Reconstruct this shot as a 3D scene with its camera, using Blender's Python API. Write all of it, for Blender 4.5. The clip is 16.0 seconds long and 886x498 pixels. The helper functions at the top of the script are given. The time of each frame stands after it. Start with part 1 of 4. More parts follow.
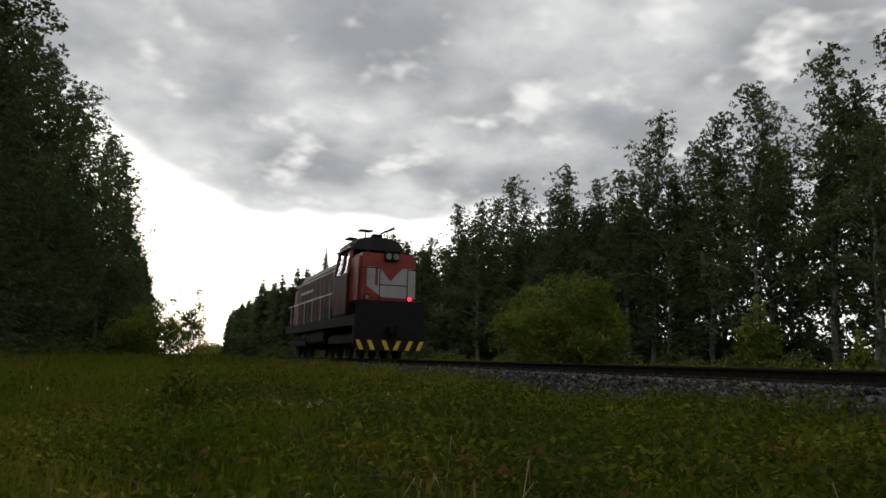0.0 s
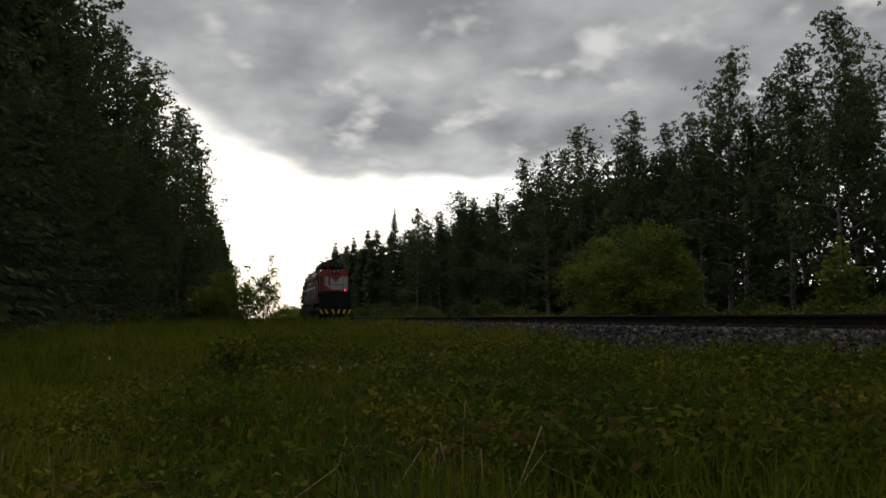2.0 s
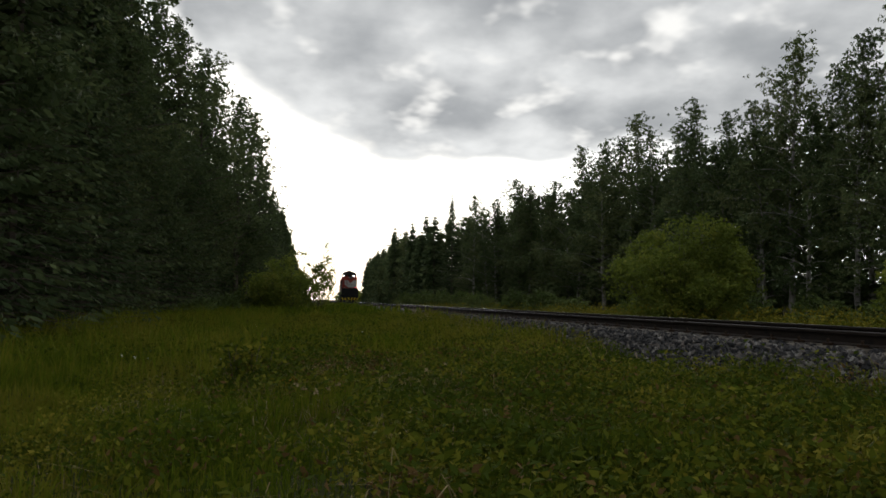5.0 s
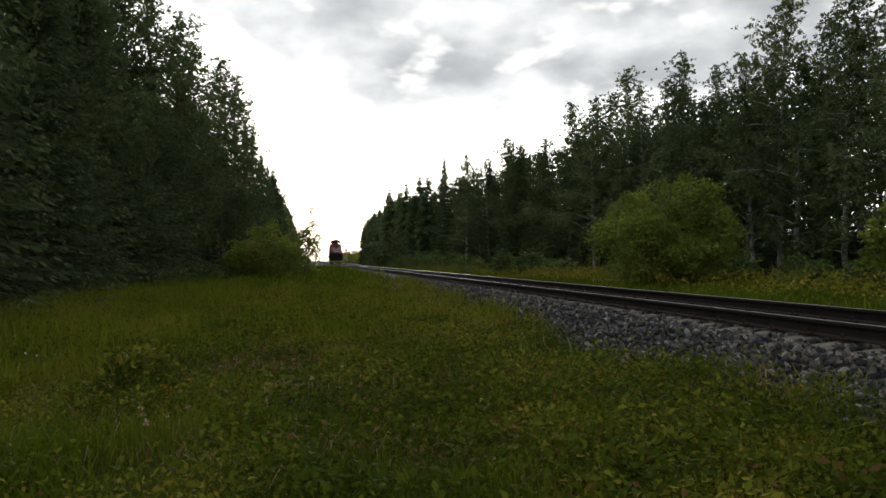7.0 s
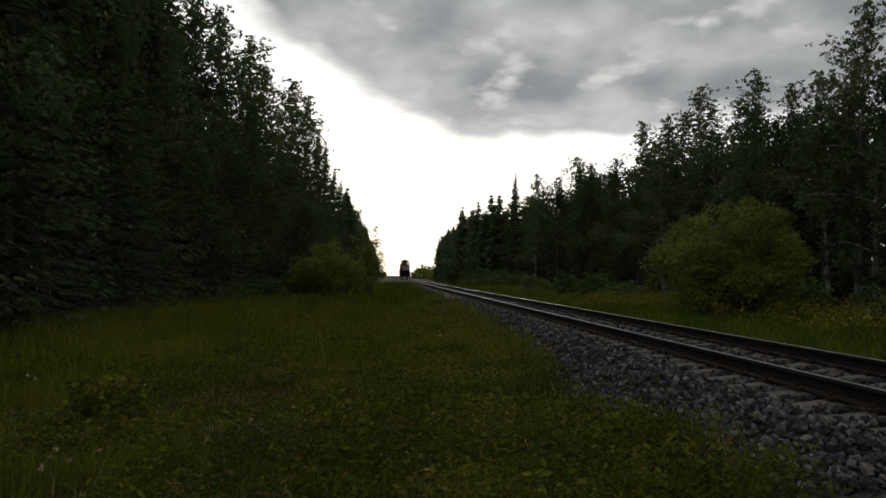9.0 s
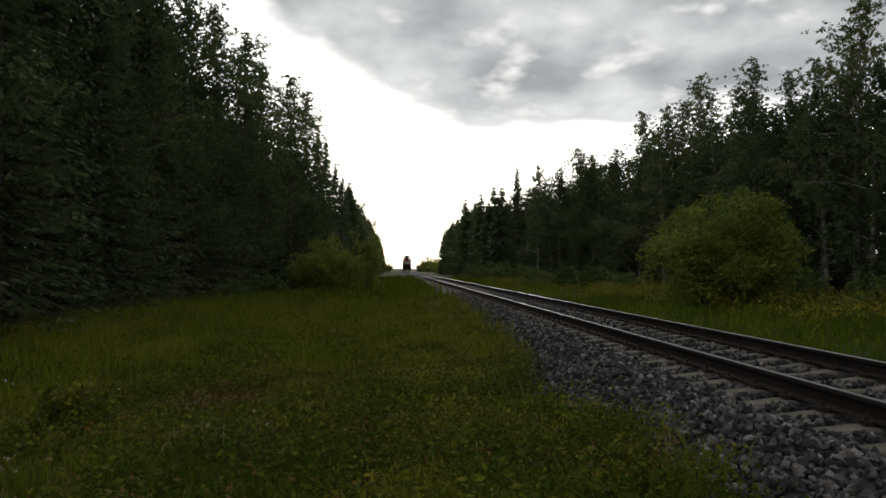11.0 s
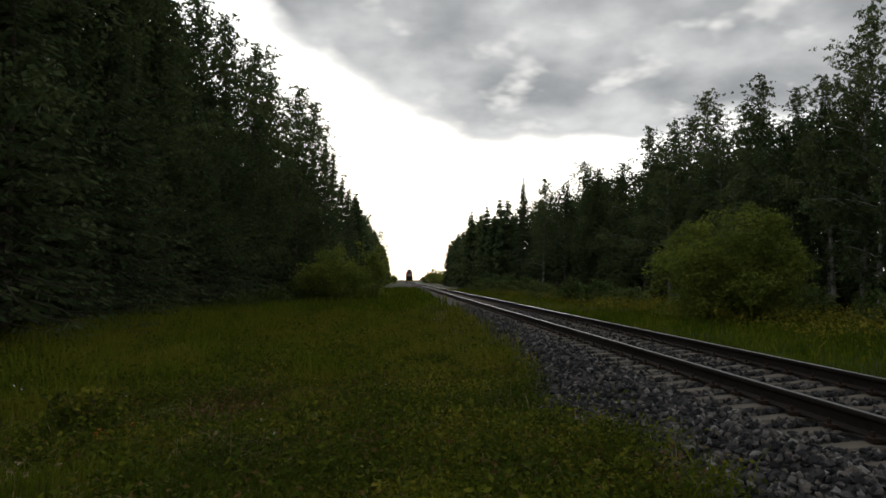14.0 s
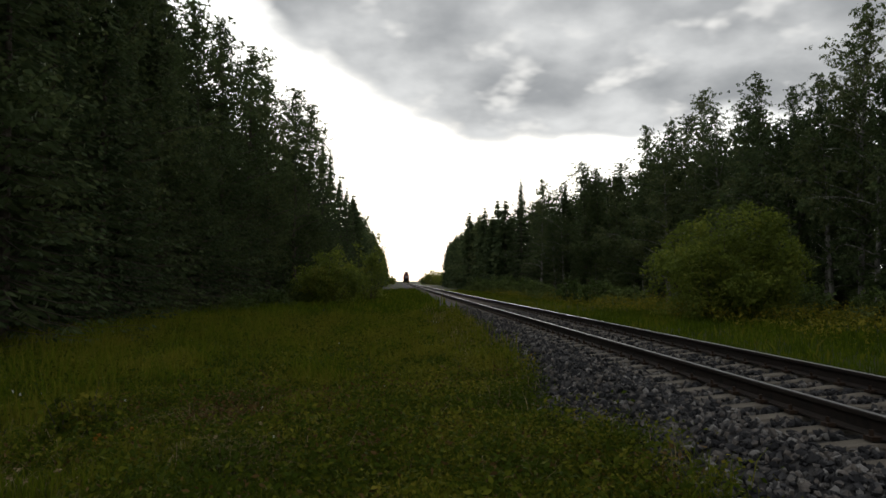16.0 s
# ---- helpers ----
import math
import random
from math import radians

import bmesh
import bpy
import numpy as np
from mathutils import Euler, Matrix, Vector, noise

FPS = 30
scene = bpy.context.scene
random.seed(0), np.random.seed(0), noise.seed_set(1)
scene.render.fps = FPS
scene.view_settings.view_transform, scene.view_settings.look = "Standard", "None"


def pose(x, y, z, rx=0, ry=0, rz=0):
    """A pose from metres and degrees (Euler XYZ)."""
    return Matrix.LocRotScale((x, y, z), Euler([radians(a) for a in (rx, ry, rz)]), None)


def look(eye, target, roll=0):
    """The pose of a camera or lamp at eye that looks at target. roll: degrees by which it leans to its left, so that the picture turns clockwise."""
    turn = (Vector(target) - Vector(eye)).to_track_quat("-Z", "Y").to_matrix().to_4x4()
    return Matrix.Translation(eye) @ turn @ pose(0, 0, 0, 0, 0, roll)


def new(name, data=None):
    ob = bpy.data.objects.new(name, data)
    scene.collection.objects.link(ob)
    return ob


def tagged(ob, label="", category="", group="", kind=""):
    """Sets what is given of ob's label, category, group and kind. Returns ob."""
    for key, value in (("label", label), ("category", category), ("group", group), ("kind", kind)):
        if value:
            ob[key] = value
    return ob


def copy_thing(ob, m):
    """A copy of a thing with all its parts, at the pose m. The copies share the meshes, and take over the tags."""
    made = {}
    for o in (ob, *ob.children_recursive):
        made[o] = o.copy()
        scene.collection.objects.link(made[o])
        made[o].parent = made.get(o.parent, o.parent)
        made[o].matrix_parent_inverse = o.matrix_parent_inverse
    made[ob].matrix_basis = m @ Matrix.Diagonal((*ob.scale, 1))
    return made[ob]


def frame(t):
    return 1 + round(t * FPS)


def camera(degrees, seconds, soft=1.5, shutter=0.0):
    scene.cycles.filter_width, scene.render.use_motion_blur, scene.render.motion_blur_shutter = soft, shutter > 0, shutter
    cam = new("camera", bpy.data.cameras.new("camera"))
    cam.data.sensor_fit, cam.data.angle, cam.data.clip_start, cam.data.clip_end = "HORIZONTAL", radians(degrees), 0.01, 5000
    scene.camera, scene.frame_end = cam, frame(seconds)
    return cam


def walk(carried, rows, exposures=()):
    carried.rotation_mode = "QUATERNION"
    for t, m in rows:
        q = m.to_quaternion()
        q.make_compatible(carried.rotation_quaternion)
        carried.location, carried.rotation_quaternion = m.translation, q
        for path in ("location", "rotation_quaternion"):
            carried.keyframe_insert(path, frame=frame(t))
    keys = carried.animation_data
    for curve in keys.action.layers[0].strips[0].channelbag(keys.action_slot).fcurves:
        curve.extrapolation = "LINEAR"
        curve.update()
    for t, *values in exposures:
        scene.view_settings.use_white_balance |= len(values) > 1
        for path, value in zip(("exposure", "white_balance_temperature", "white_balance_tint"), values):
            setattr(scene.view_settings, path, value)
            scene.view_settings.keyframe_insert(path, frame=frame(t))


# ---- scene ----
cam = camera(62.2, 16.0, soft=1.6)
PATH = [
    (0, (-8.722, 3.7, -0.018), (-8.012, 5.545, 0.283), 1.5),
    (0.5, (-8.461, 3.606, 0.003), (-7.822, 5.48, 0.283), 0.9),
    (1, (-8.356, 3.662, 0.005), (-7.768, 5.557, 0.252), 0.6),
    (1.5, (-8.326, 3.792, -0.003), (-7.712, 5.678, 0.25), 0.8),
    (2, (-8.306, 3.866, 0.011), (-7.773, 5.785, 0.194), -0.5),
    (2.5, (-8.179, 3.721, 0.119), (-7.706, 5.652, 0.338), 2.5),
    (3, (-8.132, 3.583, 0.17), (-7.683, 5.517, 0.411), 2.3),
    (3.5, (-8.177, 3.437, 0.171), (-7.681, 5.362, 0.393), 1.7),
    (4, (-8.049, 3.437, 0.157), (-7.605, 5.377, 0.359), 1.3),
    (4.5, (-7.797, 3.56, 0.214), (-7.37, 5.512, 0.311), 0.7),
    (4.7, (-7.743, 3.627, 0.266), (-7.354, 5.584, 0.408), 0.7),
    (6.8, (-6.581, 4.143, 0.642), (-6.246, 6.114, 0.708), 0.6),
    (7, (-6.442, 4.228, 0.716), (-6.076, 6.194, 0.744), -0.6),
    (7.5, (-6.295, 4.233, 0.825), (-6.008, 6.21, 0.919), -3.0),
    (8, (-5.832, 4.189, 0.831), (-5.678, 6.183, 0.873), 1.3),
    (8.5, (-5.504, 4.195, 0.903), (-5.299, 6.182, 0.999), 0.4),
    (9, (-5.178, 4.285, 0.964), (-5.024, 6.278, 1.037), 0.6),
    (11.5, (-4.673, 4.186, 1.085), (-4.536, 6.181, 1.137), -0.3),
    (12, (-4.679, 4.182, 1.097), (-4.551, 6.177, 1.155), 0.4),
    (12.5, (-4.699, 4.155, 1.114), (-4.579, 6.15, 1.192), 0.0),
    (13, (-4.709, 4.148, 1.105), (-4.584, 6.142, 1.189), 0.2),
    (13.5, (-4.712, 4.146, 1.08), (-4.594, 6.141, 1.162), 0.5),
    (14, (-4.714, 4.148, 1.074), (-4.592, 6.143, 1.158), 0.5),
    (14.5, (-4.755, 4.117, 1.076), (-4.639, 6.111, 1.161), 0.6),
    (15, (-4.747, 4.119, 1.098), (-4.619, 6.113, 1.182), 0.2),
    (15.5, (-4.769, 4.089, 1.101), (-4.637, 6.082, 1.191), 0.4),
    (16, (-4.712, 4.142, 1.084), (-4.585, 6.136, 1.171), 0.0),
]
EXPOSURES = [(0, 0.05), (0.5, -0.16), (1, -0.28), (2, -0.42), (4, -0.32), (4.5, 0.26), (4.7, 0.24), (6.8, -0.1), (7.0, 0.6), (7.5, 0.52), (8.0, 0.12), (8.5, 0.3), (8.8, -0.38), (9.2, -0.38), (11.3, 0.17), (12.6, 0.24), (13.2, 0.03), (14, -0.04), (16, 0.02)]
walk(cam, [(t, look(eye, target, roll)) for t, eye, target, roll in PATH], EXPOSURES)

# ---- world: overcast sky with a bright gap low over the line ----
SUN_AZ, SUN_EL = radians(2), radians(13)
world = bpy.data.worlds.new("sky")
scene.world = world
world.use_nodes = True
wn, wl = world.node_tree.nodes, world.node_tree.links
wn.clear()


def wmath(op, a, b=None, clamp=False):
    n = wn.new("ShaderNodeMath")
    n.operation, n.use_clamp = op, clamp
    for i, v in enumerate((a, b)):
        if v is None:
            continue
        if isinstance(v, (int, float)):
            n.inputs[i].default_value = v
        else:
            wl.new(v, n.inputs[i])
    return n.outputs[0]


def wrange(v, a, b, c, d):
    n = wn.new("ShaderNodeMapRange")
    n.interpolation_type = "SMOOTHSTEP"
    for i, x in zip((1, 2, 3, 4), (a, b, c, d)):
        n.inputs[i].default_value = x
    wl.new(v, n.inputs[0])
    return n.outputs[0]


def wnoise(vec, scale, detail, rough=0.55):
    n = wn.new("ShaderNodeTexNoise")
    n.inputs["Scale"].default_value, n.inputs["Detail"].default_value, n.inputs["Roughness"].default_value = scale, detail, rough
    wl.new(vec, n.inputs["Vector"])
    return n.outputs["Fac"]


def wmix(fac, a, b):
    n = wn.new("ShaderNodeMix")
    n.data_type = "RGBA"
    wl.new(fac, n.inputs[0])
    for i, v in ((6, a), (7, b)):
        if isinstance(v, tuple):
            n.inputs[i].default_value = (*v, 1)
        else:
            wl.new(v, n.inputs[i])
    return n.outputs[2]


coord = wn.new("ShaderNodeTexCoord")
split = wn.new("ShaderNodeSeparateXYZ")
wl.new(coord.outputs["Generated"], split.inputs[0])
dx, dy, dz = split.outputs
over = wmath("ADD", wmath("MAXIMUM", dz, 0.0), 0.30)
plane = wn.new("ShaderNodeCombineXYZ")
wl.new(wmath("DIVIDE", dx, over), plane.inputs[0])
wl.new(wmath("DIVIDE", dy, over), plane.inputs[1])
shift = wn.new("ShaderNodeVectorMath")
shift.operation = "ADD"
shift.inputs[1].default_value = (3.1, 1.7, 0.4)
wl.new(plane.outputs[0], shift.inputs[0])
big = wnoise(shift.outputs[0], 1.3, 3, 0.5)
mid = wnoise(shift.outputs[0], 3.8, 5, 0.5)
mixed = wmath("ADD", wmath("MULTIPLY", big, 0.55), wmath("MULTIPLY", mid, 0.45))
# how thick the cloud deck is, and its lower edge over the horizon
edge = wmath("ADD", dz, wmath("MULTIPLY", wmath("SUBTRACT", mixed, 0.5), 0.22))
edge = wmath("ADD", edge, wmath("MULTIPLY", wmath("MINIMUM", wmath("MAXIMUM", dx, -0.3), 0.10), 0.5))
deck = wrange(edge, 0.213, 0.257, 0.0, 1.0)
tone = wmix(wrange(mixed, 0.36, 0.64, 0.0, 1.0), (0.33, 0.345, 0.36), (0.84, 0.85, 0.845))
glint = wrange(wnoise(shift.outputs[0], 7.0, 3, 0.5), 0.53, 0.74, 0.0, 1.0)
tone = wmix(glint, tone, (0.88, 0.875, 0.85))
sky = wn.new("ShaderNodeTexSky")
sky.sky_type, sky.sun_disc = "NISHITA", False
sky.sun_elevation, sky.sun_rotation = SUN_EL, SUN_AZ
veil = wn.new("ShaderNodeVectorMath")
veil.operation = "SCALE"
veil.inputs["Scale"].default_value = 0.015
wl.new(sky.outputs[0], veil.inputs[0])
towards = wn.new("ShaderNodeVectorMath")
towards.operation = "DOT_PRODUCT"
towards.inputs[1].default_value = (math.sin(SUN_AZ) * math.cos(SUN_EL), math.cos(SUN_AZ) * math.cos(SUN_EL), math.sin(SUN_EL))
wl.new(coord.outputs["Generated"], towards.inputs[0])
bright = wmix(wrange(towards.outputs["Value"], 0.2, 0.97, 0.0, 1.0), (0.42, 0.43, 0.43), (1.55, 1.55, 1.50))
gap = wn.new("ShaderNodeVectorMath")
gap.operation = "ADD"
wl.new(veil.outputs[0], gap.inputs[0])
wl.new(bright, gap.inputs[1])
colour = wmix(deck, gap.outputs[0], tone)
back = wn.new("ShaderNodeBackground")
back.inputs["Strength"].default_value = 1.0
wl.new(colour, back.inputs["Color"])
outw = wn.new("ShaderNodeOutputWorld")
wl.new(back.outputs[0], outw.inputs[0])

sun = new("sun", bpy.data.lights.new("sun", "SUN"))
sun.data.energy, sun.data.angle, sun.data.color = 0.5, radians(25), (1.0, 0.96, 0.9)
sun.matrix_world = look((0, 0, 50), (-math.sin(SUN_AZ) * 100, -math.cos(SUN_AZ) * 100, 50 - 100 * math.tan(SUN_EL)))


# ---- materials ----
def material(name, colours, scale=8.0, rough=0.8, metal=0.0, bump=0.0, bump_scale=60.0, translucent=0.0, spread=0.0, emit=None, fine=0.0, spec=0.14):
    """Procedural surface: noise between the colours, finer grain, bump, per-object or per-island spread."""
    m = bpy.data.materials.new(name)
    m.use_nodes = True
    nt = m.node_tree
    n, l = nt.nodes, nt.links
    b = n["Principled BSDF"]
    tc = n.new("ShaderNodeTexCoord")
    nz = n.new("ShaderNodeTexNoise")
    nz.inputs["Scale"].default_value, nz.inputs["Detail"].default_value = scale, 5
    l.new(tc.outputs["Object"], nz.inputs["Vector"])
    ramp = n.new("ShaderNodeValToRGB")
    el = ramp.color_ramp.elements
    el[0].position, el[1].position = 0.3, 0.7
    el[0].color, el[1].color = (*colours[0], 1), (*colours[-1], 1)
    for k, cc in enumerate(colours[1:-1]):
        e = el.new(0.3 + 0.4 * (k + 1) / (len(colours) - 1))
        e.color = (*cc, 1)
    fac = nz.outputs["Fac"]
    if fine:
        nf = n.new("ShaderNodeTexNoise")
        nf.inputs["Scale"].default_value, nf.inputs["Detail"].default_value = scale * 14, 3
        l.new(tc.outputs["Object"], nf.inputs["Vector"])
        mx = n.new("ShaderNodeMix")
        mx.inputs[0].default_value = fine
        l.new(fac, mx.inputs[2])
        l.new(nf.outputs["Fac"], mx.inputs[3])
        fac = mx.outputs[0]
    if spread:
        g = n.new("ShaderNodeNewGeometry")
        oi = n.new("ShaderNodeObjectInfo")
        s1 = n.new("ShaderNodeMath")
        s1.operation = "ADD"
        l.new(g.outputs["Random Per Island"], s1.inputs[0])
        l.new(oi.outputs["Random"], s1.inputs[1])
        s2 = n.new("ShaderNodeMath")
        s2.operation = "MULTIPLY_ADD"
        l.new(s1.outputs[0], s2.inputs[0])
        s2.inputs[1].default_value = spread
        s2.inputs[2].default_value = -spread
        s3 = n.new("ShaderNodeMath")
        l.new(fac, s3.inputs[0])
        l.new(s2.outputs[0], s3.inputs[1])
        fac = s3.outputs[0]
    l.new(fac, ramp.inputs[0])
    l.new(ramp.outputs[0], b.inputs["Base Color"])
    b.inputs["Roughness"].default_value, b.inputs["Metallic"].default_value = rough, metal
    b.inputs["Specular IOR Level"].default_value = spec
    if bump:
        nb = n.new("ShaderNodeTexNoise")
        nb.inputs["Scale"].default_value, nb.inputs["Detail"].default_value = bump_scale, 4
        l.new(tc.outputs["Object"], nb.inputs["Vector"])
        bp = n.new("ShaderNodeBump")
        bp.inputs["Strength"].default_value, bp.inputs["Distance"].default_value = bump, 0.02
        l.new(nb.outputs["Fac"], bp.inputs["Height"])
        l.new(bp.outputs[0], b.inputs["Normal"])
    if emit:
        b.inputs["Emission Color"].default_value = (*emit[0], 1)
        b.inputs["Emission Strength"].default_value = emit[1]
    if translucent:
        tr = n.new("ShaderNodeBsdfTranslucent")
        l.new(ramp.outputs[0], tr.inputs["Color"])
        ms = n.new("ShaderNodeMixShader")
        ms.inputs[0].default_value = translucent
        l.new(b.outputs[0], ms.inputs[1])
        l.new(tr.outputs[0], ms.inputs[2])
        l.new(ms.outputs[0], n["Material Output"].inputs["Surface"])
    return m


M = {
    "soil": material("soil_turf", [(0.018, 0.023, 0.005), (0.03, 0.036, 0.008), (0.042, 0.036, 0.013)], 0.35, 0.95, fine=0.5, bump=0.8, bump_scale=12),
    "ballast_bed": material("ballast_gravel", [(0.010, 0.010, 0.011), (0.038, 0.037, 0.037), (0.08, 0.076, 0.073)], 9.0, 0.95, fine=0.5, bump=1.0, bump_scale=14),
    "stone": material("crushed_granite", [(0.024, 0.024, 0.026), (0.066, 0.065, 0.067), (0.115, 0.10, 0.088), (0.21, 0.203, 0.195)], 5.0, 0.85, bump=0.4, bump_scale=40, spread=0.5),
    "concrete": material("weathered_concrete", [(0.066, 0.058, 0.046), (0.105, 0.092, 0.074), (0.15, 0.132, 0.108)], 4.0, 0.9, fine=0.4, bump=0.4, bump_scale=70, spread=0.12),
    "rail_steel": material("rusty_rail_steel", [(0.010, 0.009, 0.0085), (0.022, 0.016, 0.013), (0.014, 0.012, 0.011)], 5.0, 0.85, 0.0, bump=0.3, bump_scale=80, spec=0.12),
    # running heads: reflected sky put into the colour, dim near rail, bright far rail
    "rail_top": material("dimmed_rail_head", [(0.13, 0.128, 0.125), (0.20, 0.198, 0.195)], 3.0, 0.45, 0.85),
    "rail_sheen": material("sheen_tinted_rail_head", [(0.50, 0.50, 0.505), (0.62, 0.62, 0.625)], 3.0, 0.30, 0.9),
    "fastener": material("rusty_fastener", [(0.025, 0.018, 0.014), (0.055, 0.034, 0.022)], 30, 0.8, 0.4),
    "birch_bark": material("birch_bark", [(0.05, 0.045, 0.04), (0.20, 0.19, 0.175), (0.30, 0.29, 0.27)], 3.0, 0.85, bump=0.3),
    "bark": material("grey_brown_bark", [(0.05, 0.04, 0.032), (0.12, 0.10, 0.08)], 6.0, 0.95, bump=0.7, bump_scale=25),
    "birch_leaf": material("birch_leaves", [(0.050, 0.076, 0.030), (0.080, 0.112, 0.042), (0.120, 0.140, 0.056)], 0.5, 0.6, translucent=0.48, spread=0.25),
    "dark_leaf": material("aspen_leaves", [(0.046, 0.068, 0.026), (0.074, 0.104, 0.038), (0.112, 0.135, 0.052)], 0.5, 0.6, translucent=0.48, spread=0.25),
    "needle": material("spruce_needles", [(0.036, 0.056, 0.023), (0.058, 0.084, 0.034), (0.098, 0.125, 0.050)], 0.6, 0.75, translucent=0.25, spread=0.25),
    "bush_leaf": material("willow_leaves", [(0.10, 0.135, 0.022), (0.17, 0.21, 0.032), (0.26, 0.275, 0.05)], 0.8, 0.6, translucent=0.5, spread=0.25),
    "shrub_leaf": material("shrub_leaves", [(0.058, 0.09, 0.022), (0.095, 0.135, 0.036), (0.135, 0.165, 0.048)], 0.8, 0.65, translucent=0.3, spread=0.25),
    "grass": material("meadow_grass", [(0.050, 0.080, 0.006), (0.096, 0.130, 0.009), (0.160, 0.148, 0.019)], 0.45, 0.8, translucent=0.32, spread=0.3, spec=0.04),
    "weed": material("weed_leaves", [(0.044, 0.066, 0.007), (0.110, 0.124, 0.012), (0.215, 0.188, 0.025)], 0.9, 0.75, translucent=0.32, spread=0.42, spec=0.05),
    "dry": material("dry_grass", [(0.15, 0.11, 0.055), (0.25, 0.19, 0.10), (0.34, 0.27, 0.16)], 2.0, 0.85, translucent=0.15, spread=0.3),
    "rust_leaf": material("withered_leaves", [(0.065, 0.042, 0.014), (0.125, 0.075, 0.024)], 2.0, 0.85, translucent=0.15, spread=0.3),
    "white_petal": material("white_petals", [(0.6, 0.6, 0.55), (0.75, 0.75, 0.7)], 2.0, 0.7, translucent=0.2),
    "orange_leaf": material("orange_leaves", [(0.30, 0.11, 0.015), (0.42, 0.20, 0.03)], 3.0, 0.7, translucent=0.25),
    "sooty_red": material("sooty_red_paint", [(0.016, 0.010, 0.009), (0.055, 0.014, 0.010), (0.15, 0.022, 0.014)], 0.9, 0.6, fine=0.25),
    "red_paint": material("faded_red_paint", [(0.10, 0.018, 0.012), (0.24, 0.028, 0.016), (0.32, 0.045, 0.026)], 0.8, 0.55, fine=0.2, bump=0.1, spec=0.4),
    "white_paint": material("dull_white_paint", [(0.28, 0.28, 0.27), (0.42, 0.42, 0.40)], 1.5, 0.55, fine=0.3),
    "dark_paint": material("grimy_dark_frame", [(0.008, 0.008, 0.009), (0.016, 0.015, 0.014)], 2.0, 0.7, fine=0.3),
    "roof_paint": material("sooty_grey_roof", [(0.018, 0.017, 0.017), (0.045, 0.042, 0.04)], 2.0, 0.65, fine=0.3),
    "yellow_paint": material("yellow_stripe_paint", [(0.50, 0.36, 0.02), (0.66, 0.50, 0.04)], 5.0, 0.6),
    "rail_paint": material("pale_handrail_paint", [(0.5, 0.5, 0.48), (0.65, 0.65, 0.62)], 5.0, 0.5),
    "lens": material("headlight_lens", [(0.16, 0.16, 0.15), (0.24, 0.24, 0.22)], 5.0, 0.15),
    "red_lamp": material("lit_red_marker_lens", [(0.5, 0.01, 0.02), (0.6, 0.02, 0.03)], 5.0, 0.3, emit=((1.0, 0.03, 0.06), 2.5)),
    "wheel": material("wheel_steel", [(0.03, 0.028, 0.026), (0.06, 0.05, 0.045)], 4.0, 0.6, 0.5),
}
glass = bpy.data.materials.new("cab_glass")
glass.use_nodes = True
gb = glass.node_tree.nodes["Principled BSDF"]
gb.inputs["Base Color"].default_value = (0.8, 0.85, 0.85, 1)
gb.inputs["Roughness"].default_value, gb.inputs["Transmission Weight"].default_value, gb.inputs["IOR"].default_value = 0.05, 1.0, 1.05
M["glass"] = glass


# ---- mesh helpers ----
def link_mesh(name, me, mat, parent=None, label=""):
    me.materials.append(M[mat])
    ob = new(name, me)
    if parent is not None:
        ob.parent = parent
    if label:
        ob["label"] = label
    return ob


def part(name, bm, mat, parent=None, label=""):
    me = bpy.data.meshes.new(name)
    bm.to_mesh(me)
    bm.free()
    return link_mesh(name, me, mat, parent, label)


def raw(name, verts, faces, mat, parent=None, label="", smooth=False):
    me = bpy.data.meshes.new(name)
    me.from_pydata([tuple(v) for v in verts], [], [tuple(f) for f in faces])
    if smooth:
        me.polygons.foreach_set("use_smooth", [True] * len(me.polygons))
    me.update()
    return link_mesh(name, me, mat, parent, label)


def box(sx, sy, sz, at=(0, 0, 0), bevel=0.0, bm=None, turn=None):
    own = bmesh.new()
    bmesh.ops.create_cube(own, size=1.0)
    bmesh.ops.scale(own, vec=(sx, sy, sz), verts=own.verts)
    if bevel:
        bmesh.ops.bevel(own, geom=own.edges[:], offset=bevel, segments=2, affect="EDGES")
    if turn is not None:
        bmesh.ops.transform(own, matrix=turn, verts=own.verts)
    bmesh.ops.translate(own, vec=at, verts=own.verts)
    if bm is None:
        return own
    tmp = bpy.data.meshes.new("tmp")
    own.to_mesh(tmp)
    own.free()
    bm.from_mesh(tmp)
    bpy.data.meshes.remove(tmp)
    return bm


def disc(r, depth, at, axis="Z", seg=20, bm=None, r2=None):
    own = bmesh.new()
    bmesh.ops.create_cone(own, cap_ends=True, segments=seg, radius1=r, radius2=r if r2 is None else r2, depth=depth)
    if axis == "X":
        bmesh.ops.rotate(own, matrix=Matrix.Rotation(radians(90), 3, "Y"), verts=own.verts)
    if axis == "Y":
        bmesh.ops.rotate(own, matrix=Matrix.Rotation(radians(90), 3, "X"), verts=own.verts)
    bmesh.ops.translate(own, vec=at, verts=own.verts)
    if bm is None:
        return own
    tmp = bpy.data.meshes.new("tmp")
    own.to_mesh(tmp)
    own.free()
    bm.from_mesh(tmp)
    bpy.data.meshes.remove(tmp)
    return bm


